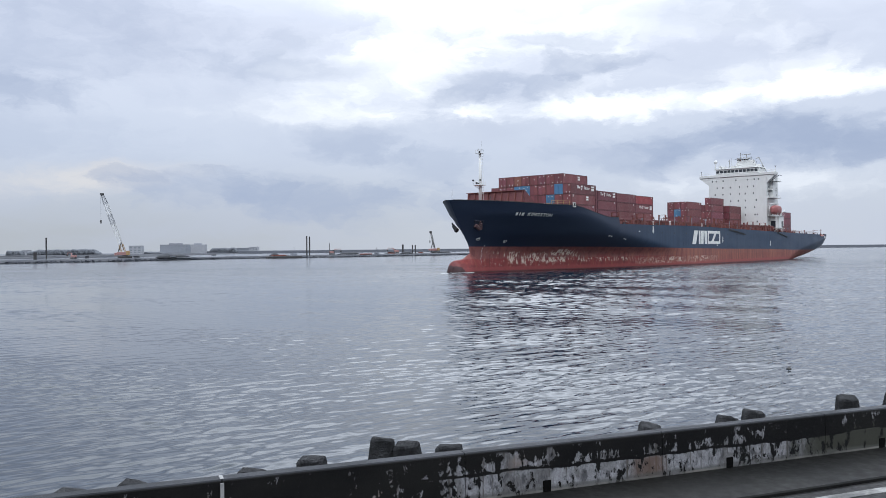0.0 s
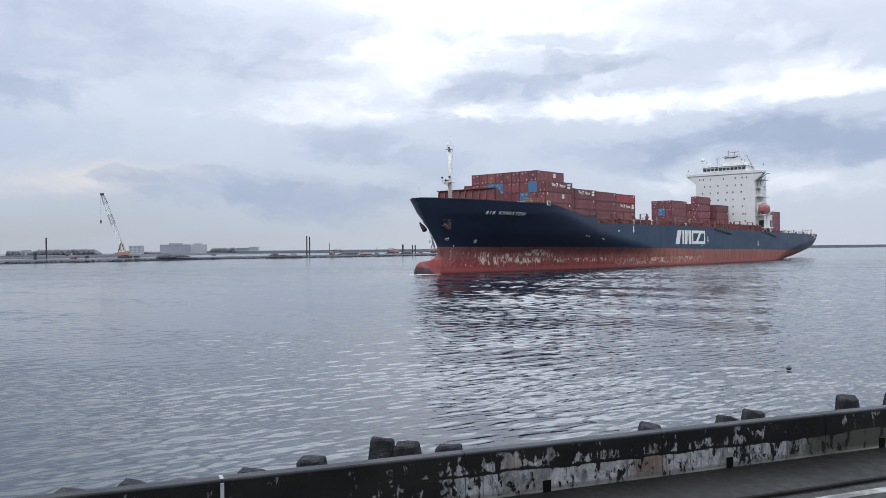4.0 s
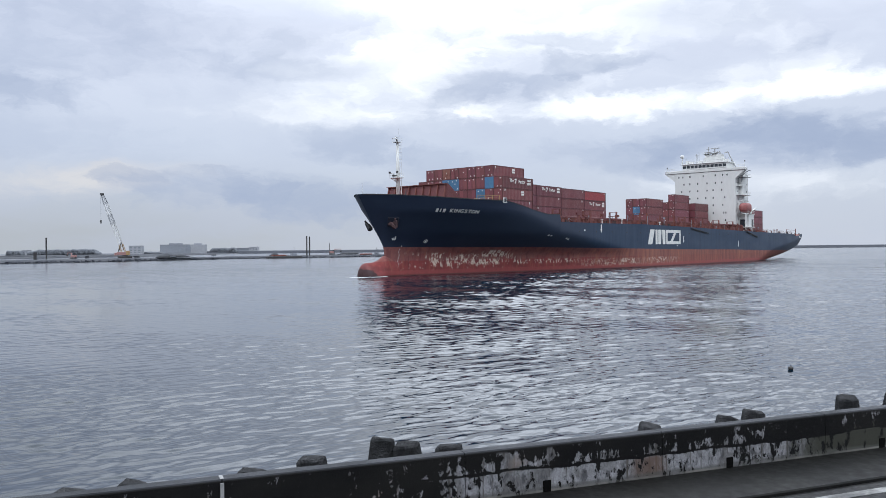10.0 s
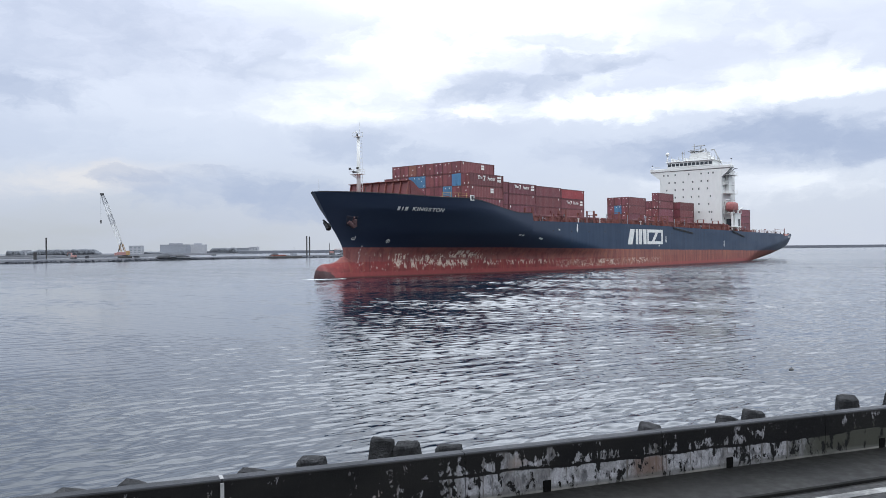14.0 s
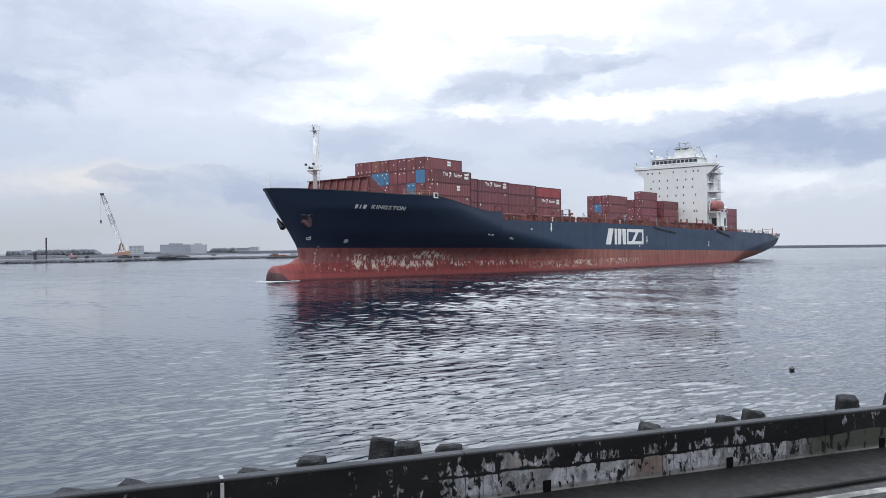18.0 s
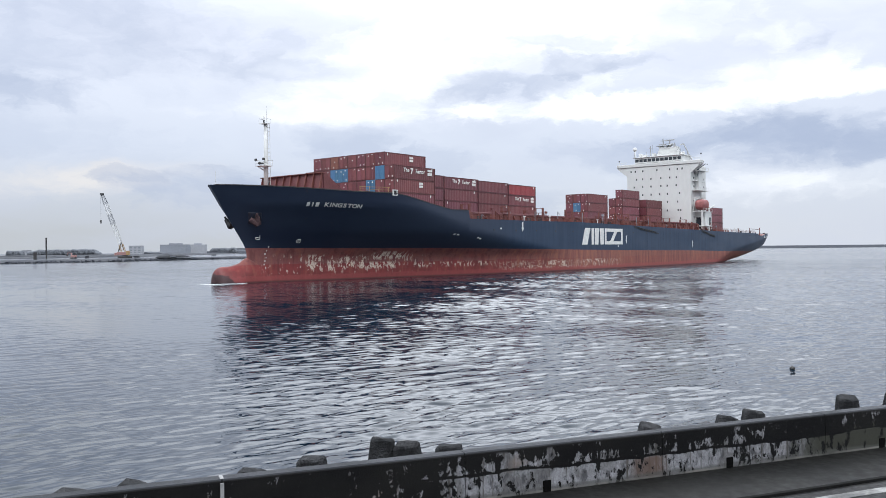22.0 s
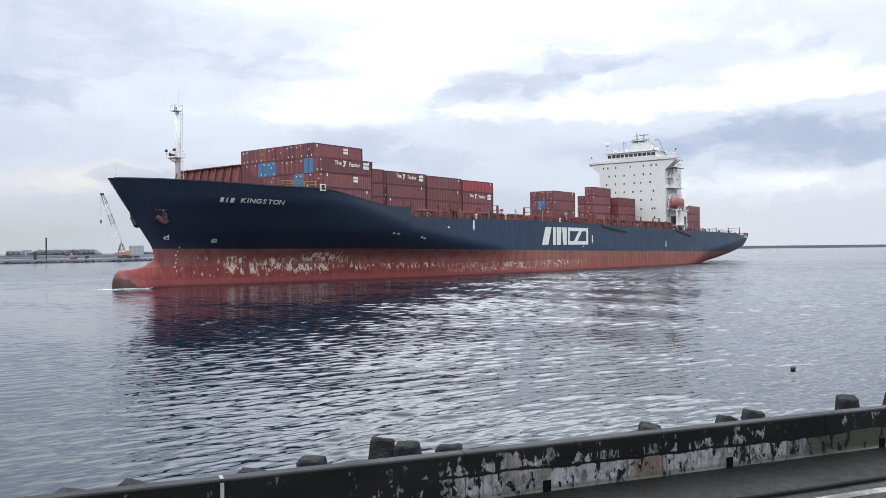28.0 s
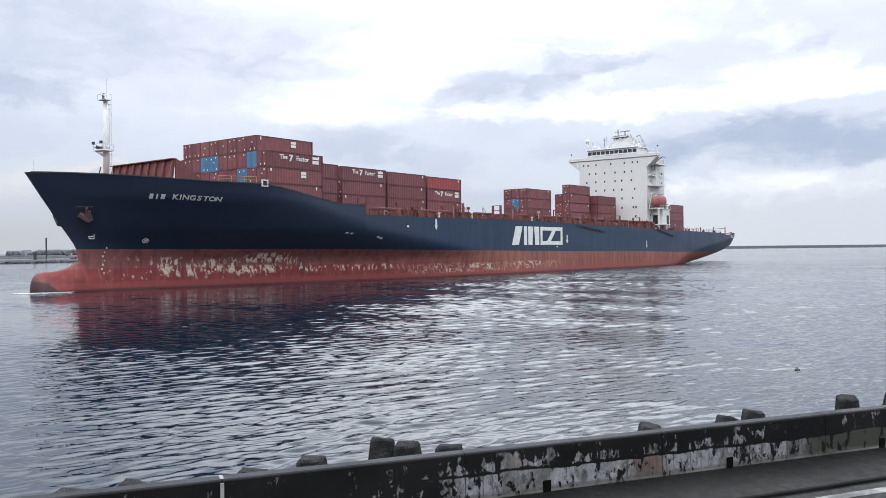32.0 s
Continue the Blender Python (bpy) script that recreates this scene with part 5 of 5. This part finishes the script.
def hatches():
    """Coamings, covers and lashing bridges of the cargo holds."""
    starts = [-31.0, -54.0, -67.8, -81.8, -99.0, -113.0, -127.0, -141.0, -155.0, -168.0]
    for x in starts:
        z = 13.8 if x > -50 else 13.4 if x > -140 else 13.3
        low = sheer(x - 6) - 0.3
        b = min(13.4, half(x, 12.0) - 1.6)
        part("hatch_coaming", boxes((x - 12.6 + MID, x + MID, -b, b, low, z - 0.45)), OXIDE, SHIP, "red oxide hatch coaming")
        cover = part("hatch_cover", soft_box(x - 12.5 + MID, x - 0.1 + MID, -b - 0.25, b + 0.25, z - 0.45, z, 0.08), OXIDE_DARK, SHIP, "dull red hatch cover")
        for k in range(5):
            xx = x - 0.8 - k * 2.75 + MID
            part("coaming_stay", loft([[(xx + d, b, low), (xx + d, b + 0.9, low), (xx + d, b + 0.25, z - 0.5), (xx + d, b, z - 0.5)] for d in (-0.06, 0.06)]), OXIDE, SHIP)
    part("hatch_cover", soft_box(-50.3 + MID, -43.7 + MID, -3.4, 11.5, 12.4, 13.05, 0.08), OXIDE_DARK, SHIP, "dull red hatch cover")
    part("hatch_coaming", boxes((-50.2 + MID, -43.8 + MID, -3.2, 11.3, 11.6, 12.4)), OXIDE, SHIP, "red oxide hatch coaming")
    for x, h in ((-101.0, 3.4), (-108.5, 2.2), (-119.5, 3.2), (-134.0, 2.6), (-147.5, 2.4), (-174.0, 2.6), (-178.5, 2.2)):
        zd = sheer(x) - 0.1
        bm = rods(((x + MID, 14.3, zd), (x + MID, 14.3, zd + h), 0.14), ((x - 1.1 + MID, 14.3, zd), (x - 1.1 + MID, 14.3, zd + h * 0.9), 0.14),
                  ((x + MID, 14.3, zd + h), (x - 1.1 + MID, 14.3, zd + h * 0.9), 0.12), ((x + MID, 14.3, zd + h * 0.5), (x - 1.1 + MID, 14.3, zd + h * 0.45), 0.08))
        part("deck_frame", bm, RUST if h > 2.5 else OXIDE, SHIP, "rusty steel deck frame")
    part("aft_hatch", boxes((-212 + MID, -199 + MID, -13, 13, 10.3, 11.5)), OXIDE, SHIP)
    for x in (-52.4, -67.1, -81.1, -95.0, -112.6, -126.2, -140.3, -154.2, -167.2):
        zd = sheer(x) - 0.1
        for side in (1, -1):
            bm = boxes((x - 0.3 + MID, x + 0.3 + MID, side * 15.2 - 0.12, side * 15.2 + 0.12, zd, zd + 3.2),
                       (x - 0.3 + MID, x + 0.3 + MID, side * 13.2 - 0.12, side * 13.2 + 0.12, zd, zd + 3.2),
                       (x - 0.35 + MID, x + 0.35 + MID, side * 14.2 - 1.2, side * 14.2 + 1.2, zd + 2.0, zd + 2.12),
                       (x - 0.05 + MID, x + 0.05 + MID, side * 14.2 - 1.2, side * 14.2 + 1.2, zd + 3.1, zd + 3.2))
            part("lashing_bridge", bm, OXIDE, SHIP, "rusty red lashing bridge")
    rng = random.Random(3)
    for k in range(46):
        x = -53 - k * 3.9 + rng.uniform(-1, 1)
        zd = sheer(x) - 0.12
        y = 15.0 + rng.uniform(-0.4, 0.2)
        h = rng.uniform(0.5, 1.35)
        kind = rng.random()
        if kind < 0.45:
            bm = rod(bmesh.new(), (x + MID, y, zd), (x + MID, y, zd + h), 0.16, n=8)
            rod(bm, (x + MID, y, zd + h), (x + MID, y, zd + h + 0.22), 0.34, 0.26, n=8)
            part("vent_head", bm, WHITE if rng.random() < 0.3 else OXIDE, SHIP)
        elif kind < 0.75:
            part("deck_locker", soft_box(x - 0.5 + MID, x + 0.5 + MID, y - 0.35, y + 0.35, zd, zd + h, 0.05), OXIDE, SHIP)
        else:
            bm = boxes((x - 0.9 + MID, x + 0.9 + MID, y - 0.3, y + 0.3, zd, zd + 0.12))
            for d in (-0.5, 0.5):
                rod(bm, (x + d + MID, y, zd + 0.1), (x + d + MID, y, zd + 0.75), 0.2, n=8)
            part("bollard", bm, DARK, SHIP)

    for k in range(70):
        x = -52 - k * 2.1 + rng.uniform(-0.8, 0.8)
        zd = sheer(x) - 0.12
        y = 13.9 + rng.uniform(-0.6, 1.4)
        h = rng.choice((1.2, 1.6, 2.1, 2.6))
        bm = rod(bmesh.new(), (x + MID, y, zd), (x + MID, y, zd + h), rng.uniform(0.06, 0.12), n=5)
        if k % 3 == 0:
            rod(bm, (x + MID, y, zd + h), (x - 1.4 + MID, y, zd + h * 0.55), 0.07, n=4)
        if k % 4 == 0:
            box(bm, x - 0.35 + MID, x + 0.35 + MID, y - 0.2, y + 0.2, zd + h - 0.5, zd + h)
        part("lashing_post", bm, (OXIDE, RUST, OXIDE, BUILDING, OXIDE_DARK)[k % 5], SHIP)


hatches()


def rails():
    """Guard rails along the deck edge, length by length."""
    spans = [(-51.6 - 11.6 * k, -51.6 - 11.6 * (k + 1)) for k in range(16)]
    for a, b in spans:
        for side in (1, -1):
            bm = bmesh.new()
            n = 7
            foot = [Vector((a + (b - a) * k / n + MID, 0, 0)) for k in range(n + 1)]
            for p in foot:
                x = p.x - MID
                p.y, p.z = side * (half(x, sheer(x)) - 0.15), sheer(x) - 0.12
                rod(bm, p, p + Vector((0, 0, 1.1)), 0.035, n=4)
            for p, q in zip(foot, foot[1:]):
                for h in (0.4, 0.75, 1.1):
                    rod(bm, p + Vector((0, 0, h)), q + Vector((0, 0, h)), 0.025, n=3, caps=False)
            part("guard_rail", bm, OXIDE, SHIP)
    # bulwark, fairleads and posts right aft
    for x in (-240, -246.5, -255.5, -258.5):
        part("mooring_post", rod(bmesh.new(), (x + MID, half(x, 9.4) - 0.9, 9.0), (x + MID, half(x, 9.4) - 0.9, 10.8), 0.18, n=8), DARK, SHIP)
    part("stern_frame", rods(((-242 + MID, 14.6, 9.6), (-242 + MID, 14.6, 12.6), 0.16), ((-229 + MID, 14.9, 10.2), (-229 + MID, 14.9, 12.3), 0.12),
                             ((-229 + MID, 14.9, 12.0), (-242 + MID, 14.6, 11.9), 0.07)), OXIDE, SHIP)
    for x in (-252.5, -255.8):
        ob = patch([(-0.8, -0.5), (0.8, -0.5), (0.8, 0.5), (-0.8, 0.5)], on_hull(x, 9.2, 1, 0.02), SHIP, "mooring_port", WHITE)
    # pale square fairlead on the forecastle and the yellow rail beside it
    bm = bmesh.new()
    for x0, x1, z0, z1 in ((-0.6, 0.6, 0.38, 0.55), (-0.6, 0.6, -0.55, -0.38), (-0.6, -0.43, -0.38, 0.38), (0.43, 0.6, -0.38, 0.38)):
        box(bm, x0, x1, z0, z1, -0.05, 0.18)
    part("fairlead", bm, WHITE, SHIP, "pale square mooring fairlead").matrix_local = pose(-29.0 + MID, 15.6, 16.05, 90, 0, 180)
    # A dark plate closes the frame in place of the shaded hole.
    part("fairlead_shade_plate", boxes((-0.45, 0.45, -0.45, 0.45, -0.04, 0.0)), DARK, SHIP).matrix_local = pose(-29.0 + MID, 15.6, 16.05, 90, 0, 180)
    y0, y1 = half(-22, 16.0) - 0.6, half(-28.3, 16.0) - 0.6
    bars = [((-22 + MID, y0, 16.9), (-28.3 + MID, y1, 17.0), 0.05), ((-22 + MID, y0, 16.5), (-28.3 + MID, y1, 16.5), 0.04)]
    for x in (-22, -24, -26, -28):
        y = y0 + (-22 - x) / 6.3 * (y1 - y0)
        bars.append(((x + MID, y, 14.9), (x + MID, y, 17.0), 0.06))
    part("handrail", rods(*bars), YELLOW, SHIP, "yellow handrail")
    rng = random.Random(9)
    for k in range(12):
        x = -19.5 - rng.uniform(0, 9)
        y = 11.5 + rng.uniform(-3, 2)
        z = sheer(x) - 1.15
        part("deck_fitting", soft_box(x - 0.4 + MID, x + 0.4 + MID, y - 0.3, y + 0.3, z, z + rng.uniform(0.9, 1.9), 0.1), (RUST, OXIDE, YELLOW)[k % 3], SHIP)
    # stowed boarding ladders along the side
    for x0, x1, z0, z1 in ((-128.0, -142.8, 11.2, 9.7), (-177.7, -189.7, 10.7, 8.9)):
        bm = bmesh.new()
        a, b = Vector((x0 + MID, 16.25, z0)), Vector((x1 + MID, 16.25, z1))
        for dz in (-0.18, 0.18):
            rod(bm, a + Vector((0, 0, dz)), b + Vector((0, 0, dz)), 0.10, n=5)
        for k in range(18):
            p = a.lerp(b, (k + 0.5) / 18)
            rod(bm, p - Vector((0, 0, 0.18)), p + Vector((0, 0, 0.18)), 0.05, n=4)
        part("boarding_ladder", bm, DARK, SHIP, "dark stowed boarding ladder")


rails()


def deckhouse():
    """White accommodation block with bridge, wings, funnel top, mast and lifeboat."""
    X0 = -183.0 + MID
    house = part("deckhouse", soft_box(X0 - 13.5, X0, -12.6, 10.6, 10.4, 33.4, 0.12), WHITE, SHIP, "tall white deckhouse")
    # bridge deck with wings and sloped brackets
    part("bridge_deck", soft_box(X0 - 3.2, X0 + 0.25, -16.4, 14.0, 33.5, 34.6, 0.1), WHITE, house)
    part("bridge_floor", soft_box(X0 - 9.0, X0 - 3.1, -11.5, 9.8, 33.4, 34.7, 0.06), WHITE, house)
    for root, tip in ((-12.6, -16.2), (10.6, 13.8)):
        bm = loft([[(X0 + d, root, 30.4), (X0 + d, tip, 33.2), (X0 + d, tip, 33.45), (X0 + d, root, 33.45)] for d in (-2.6, -0.05)])
        part("wing_bracket", bm, WHITE, house)
        rail = bmesh.new()
        for k in range(6):
            y = root + (tip - root) * k / 5
            rod(rail, (X0 + 0.1, y, 34.7), (X0 + 0.1, y, 35.4), 0.05, n=4)
        rod(rail, (X0 + 0.1, root, 35.4), (X0 + 0.1, tip, 35.4), 0.05, n=4)
        part("wing_rail", rail, WHITE, house)
    wheel = part("wheelhouse", soft_box(X0 - 8.0, X0 - 0.3, -9.8, 7.4, 34.7, 36.9, 0.15), WHITE, house)
    part("wheelhouse_roof", soft_box(X0 - 8.3, X0 + 0.1, -10.3, 7.9, 36.7, 36.95, 0.06), WHITE, house)
    pane = part("window", soft_box(-0.06, 0.06, -0.62, 0.62, -0.5, 0.5, 0.04), GLASS, wheel)
    pane.location = (X0 - 0.3, -8.9, 35.75)
    for k in range(1, 11):
        share("window", pane.data, Matrix.Translation((X0 - 0.3, -8.9 + k * 1.54, 35.75)), wheel)
    # cabin windows, deck by deck
    cab = part("window", soft_box(-0.05, 0.06, -0.23, 0.23, -0.33, 0.33, 0.04), GLASS, house)
    ledge = part("window_frame", boxes((-0.02, 0.03, -0.31, 0.31, -0.42, 0.42)), WHITE, cab)
    grid = {32.0: (-11.0, -9.4, -6.6, -1.4, 3.2, 5.9, 7.6), 29.2: (-9.0, -6.7, -3.6, 0.0, 3.2, 5.6), 26.5: (-9.9, -6.7, -3.6, 0.0, 2.3, 5.5),
            23.7: (-6.7, -3.6, -0.5, 2.3, 6.6), 20.9: (-6.7, -3.6, 2.3, 5.9), 18.0: (2.3, 6.1, 7.0), 15.2: (6.9,)}
    used = False
    for z, row in grid.items():
        for y in row:
            if used:
                w = share("window", cab.data, Matrix.Identity(4), house)
                share("window_frame", ledge.data, Matrix.Identity(4), w)
            else:
                w, used = cab, True
            w.location = (X0 + 0.0, y, z)
    for k in range(4):
        for z in (15.5, 18.2, 21.0, 26.0, 28.8):
            w = share("window", cab.data, pose(X0 - 2.5 - k * 3.0, 10.6, z, 0, 0, 90), house)
    # block and masts on the bridge roof
    top = part("radar_tower", boxes((X0 - 6.8, X0 - 3.2, -2.8, 4.6, 36.9, 38.0), (X0 - 6.6, X0 - 3.4, -2.5, 4.4, 38.0, 39.1), (X0 - 6.4, X0 - 3.6, -2.1, 4.2, 39.1, 40.2), (X0 - 5.9, X0 - 4.1, -2.4, -1.2, 40.2, 40.8)), WHITE, house)
    bars = [((X0 - 5, -1.2, 40.0), (X0 - 5, -1.2, 43.4), 0.20), ((X0 - 5, -2.2, 42.6), (X0 - 5, -0.2, 42.6), 0.10), ((X0 - 5, 1.2, 40.0), (X0 - 5, 1.2, 42.5), 0.22), ((X0 - 5, 3.0, 40.0), (X0 - 5, 3.0, 41.6), 0.18), ((X0 - 5, -2.0, 41.2), (X0 - 5, 1.2, 41.6), 0.10),
            ((X0 - 5, 3.4, 39.3), (X0 - 5, 3.4, 41.2), 0.1), ((X0 - 5, -2.4, 39.3), (X0 - 5, -2.4, 41.4), 0.09)]
    part("radar_mast", rods(*bars[:2]), MAST_GREY, top)
    for bar in bars[2:]:
        part("aerial", rods(bar), MAST_GREY, top)
    part("radar_scanner", soft_box(X0 - 5.2, X0 - 4.8, -0.4, 2.9, 42.5, 42.85, 0.05), MAST_GREY, top)
    part("radar_scanner", soft_box(X0 - 3.6, X0 - 3.3, -2.2, 0.6, 41.0, 41.3, 0.05), MAST_GREY, top)
    part("platform", boxes((X0 - 5.6, X0 - 3.0, -2.9, 2.4, 40.62, 40.72)), MAST_GREY, top)
    bm = bmesh.new()
    rod(bm, (X0 - 4.2, 0.6, 40.2), (X0 - 4.2, 2.8, 41.1), 0.5, 0.4, 10)
    part("exhaust_head", bm, MAST_GREY, top)
    bm = bmesh.new()
    bmesh.ops.create_uvsphere(bm, u_segments=12, v_segments=8, radius=0.75, matrix=Matrix.Translation((X0 - 1.5, -10.2, 40.0)))
    rod(bm, (X0 - 1.5, -10.2, 36.9), (X0 - 1.5, -10.2, 39.6), 0.22, n=8)
    part("satellite_dome", bm, WHITE, house, smooth=True)
    part("signal_mast", rods(((X0 - 3, -5.0, 36.9), (X0 - 3, -5.0, 40.8), 0.16), ((X0 - 3, -5.6, 40.2), (X0 - 3, -4.4, 40.2), 0.1)), MAST_GREY, house)
    part("roof_davit", rods(((X0 - 7, 8.6, 34.7), (X0 - 7, 5.4, 41.2), 0.22), ((X0 - 7, 5.4, 41.2), (X0 - 7, 4.2, 41.0), 0.24), ((X0 - 7, 6.2, 34.7), (X0 - 7, 6.8, 38.4), 0.14)), MAST_GREY, house)
    rail = bmesh.new()
    for k in range(15):
        y = -10 + k * 1.27
        rod(rail, (X0 - 0.1, y, 36.95), (X0 - 0.1, y, 37.9), 0.035, n=4)
    for z in (37.4, 37.9):
        rod(rail, (X0 - 0.1, -10, z), (X0 - 0.1, 7.8, z), 0.03, n=4)
    part("roof_rail", rail, WHITE, house)
    for y, h in ((13.7, 1.9), (-16.1, 1.3)):
        lamp_post = part("wing_light", rods(((X0 - 1.2, y, 34.6), (X0 - 1.2, y, 34.6 + h), 0.07)), WHITE, house)
        part("lamp_head", soft_box(X0 - 1.4, X0 - 1.0, y - 0.2, y + 0.2, 34.6 + h, 35.0 + h, 0.06), DARK, lamp_post)
    for y, h, w in ((-8.6, 1.5, 0.5), (-7.2, 1.0, 0.8), (-3.6, 1.3, 0.6), (5.2, 1.7, 0.45), (6.6, 1.1, 0.7)):
        part("roof_locker", soft_box(X0 - 3.4, X0 - 2.2, y - w, y + w, 36.9, 36.9 + h, 0.08), WHITE, house)
    for y, h in ((-9.2, 2.6), (-6.4, 2.0), (-4.0, 4.4), (4.8, 3.4), (6.0, 2.4), (7.2, 1.8)):
        part("aerial", rods(((X0 - 2.6, y, 36.9), (X0 - 2.6, y, 36.9 + h), 0.06)), MAST_GREY, house)
    part("wing_davit", rods(((X0 - 2.4, 10.8, 30.6), (X0 - 2.4, 14.6, 33.2), 0.16), ((X0 - 2.4, 14.6, 33.2), (X0 - 2.4, 15.6, 33.0), 0.12), ((X0 - 2.4, 12.0, 29.2), (X0 - 2.4, 12.4, 31.6), 0.12)), STEEL, house)
    # funnel casing aft
    part("funnel", loft([[(X0 - 20 + dx * s, dy * s, z) for dx, dy in ((-4, -3.5), (4, -3.5), (4, 3.5), (-4, 3.5))] for z, s in ((10.5, 1.1), (33.0, 1.0), (36.5, 0.9))]), WHITE, SHIP, "white funnel casing")
    part("aft_block", soft_box(X0 - 15.5, X0 - 13.4, -9, 9.0, 10.4, 27.0, 0.1), WHITE, house)
    # side decks with the stairs on the port side
    for z, y1 in ((17.2, 14.4), (24.4, 13.0), (27.6, 11.9), (31.0, 13.2)):
        deck = part("side_deck", soft_box(X0 - 9.5, X0 - 1.0, 10.6, y1, z, z + 0.2, 0.04), WHITE, house)
        rail = bmesh.new()
        for k in range(7):
            rod(rail, (X0 - 9.4 + k * 1.35, y1 - 0.05, z + 0.2), (X0 - 9.4 + k * 1.35, y1 - 0.05, z + 1.2), 0.04, n=4)
        rod(rail, (X0 - 9.4, y1 - 0.05, z + 1.2), (X0 - 1.3, y1 - 0.05, z + 1.2), 0.04, n=4)
        part("rail", rail, WHITE, deck)
    part("stair_trunk", soft_box(X0 - 6.4, X0 - 3.6, 10.6, 12.0, 24.5, 33.4, 0.1), WHITE, house)
    bm = soft_box(X0 - 9.0, X0 - 3.4, 10.6, 14.2, 10.4, 17.2, 0.08)
    low = part("lower_house", bm, WHITE, house)
    # Both openings are flat dark plates; the shade inside is their colour.
    part("opening", boxes((X0 - 3.5, X0 - 3.38, 11.0, 12.9, 11.6, 15.4)), GLASS, low)
    part("corner_post", soft_box(X0 - 1.1, X0 - 0.7, 13.7, 14.2, 10.4, 17.2, 0.06), WHITE, house)
    part("gangway_landing", soft_box(X0 - 6.0, X0 - 0.4, 12.4, 15.6, 12.3, 12.55, 0.04), WHITE, house)
    part("opening", boxes((X0 - 8.2, X0 - 6.4, 14.05, 14.23, 12.4, 15.4)), GLASS, low)
        # lifeboat in its davits
    rings = []
    for k in range(13):
        s = -1 + 2 * k / 12
        w = max(0.04, 1.5 * (1 - abs(s) ** 6))
        h0, h1 = 1.9 * (1 - 0.5 * abs(s) ** 4), 1.7 * (1 - 0.75 * abs(s) ** 5) + 0.03
        ring = []
        for i in range(14):
            a = 2 * math.pi * i / 14
            c, q = math.cos(a), math.sin(a)
            c, q = math.copysign(abs(c) ** 0.6, c), math.copysign(abs(q) ** 0.7, q)
            ring.append((X0 - 3.6 + s * 3.9, 13.0 + w * c, 19.7 + (h1 if q > 0 else h0) * q))
        rings.append(ring)
    boat = part("lifeboat", loft(rings), ORANGE, house, "orange enclosed lifeboat", True)
    part("canopy_hatch", soft_box(X0 - 5.2, X0 - 3.8, 12.3, 13.7, 20.8, 21.4, 0.15), ORANGE, boat)
    for dx in (-6.4, -1.0):
        part("davit", rods(((X0 + dx, 11.0, 17.3), (X0 + dx, 11.6, 22.0), 0.2), ((X0 + dx, 11.6, 22.0), (X0 + dx, 13.2, 22.1), 0.18), ((X0 + dx, 13.0, 22.0), (X0 + dx, 13.0, 20.9), 0.06)), WHITE, house)
    part("provision_crane", rods(((X0 - 12.5, 12.0, 10.6), (X0 - 12.5, 12.0, 19.0), 0.35), ((X0 - 12.5, 12.0, 18.6), (X0 - 17.0, 12.4, 20.0), 0.2)), WHITE, SHIP)


deckhouse()


def bow_wave():
    """Low foam where the bulb parts the water, in small pieces."""
    rng = random.Random(2)
    bm = bmesh.new()
    for k in range(120):
        s = rng.random()
        x = 0.9 - 6.0 * s
        y = (0.9 + 2.0 * s ** 0.6 + rng.gauss(0, 0.25) * (0.4 + s))
        r = rng.uniform(0.08, 0.30) * (1.2 - 0.6 * s)
        m = Matrix.Translation((x + MID, y, 0.02 + rng.uniform(0, 0.1))) @ Matrix.Diagonal((1.8, 0.7, 0.22, 1))
        bmesh.ops.create_icosphere(bm, subdivisions=1, radius=r, matrix=m)
    for k in range(40):
        m = Matrix.Translation((0.6 + MID + rng.gauss(0, 0.35), rng.gauss(0, 0.9), 0.03)) @ Matrix.Diagonal((0.7, 1.6, 0.25, 1))
        bmesh.ops.create_icosphere(bm, subdivisions=1, radius=rng.uniform(0.08, 0.28), matrix=m)
    tagged(part("bow_wave", bm, FOAM, SHIP, "thin white foam at the bow"), kind="stuff")

    bm = bmesh.new()
    for k in range(90):
        s = rng.random()
        m = Matrix.Translation((MID - 209 - 46 * s, 12.6 - 5.5 * s + rng.gauss(0, 0.5 + s), 0.02 + rng.uniform(0, 0.08))) @ Matrix.Diagonal((2.6, 0.8, 0.2, 1))
        bmesh.ops.create_icosphere(bm, subdivisions=1, radius=rng.uniform(0.12, 0.5), matrix=m)
    tagged(part("stern_wake", bm, FOAM, SHIP, "thin white wash under the stern"), kind="stuff")


bow_wave()


# ---------------------------------------------------------------- what moves
def motions():
    walk(SHIP, SHIP_ROWS)
    for ob, m in CARGO:
        walk(ob, [(t, p @ m) for t, p in SHIP_ROWS])
    walk(SEA, [(t, pose(-0.22 * t, -0.30 * t, 0.02 * math.sin(t * 0.9))) for t in range(0, 33, 2)])
    walk(FLOAT, [(t, pose(15.62 + 0.0045 * t + 0.04 * max(0, t - 25) + 0.06 * math.sin(t * 1.5), 36.8, 0.03 + 0.05 * math.sin(t * 2.1), 8 * math.sin(t * 1.7), 6 * math.cos(t * 1.3), 0)) for t in range(33)])


motions()
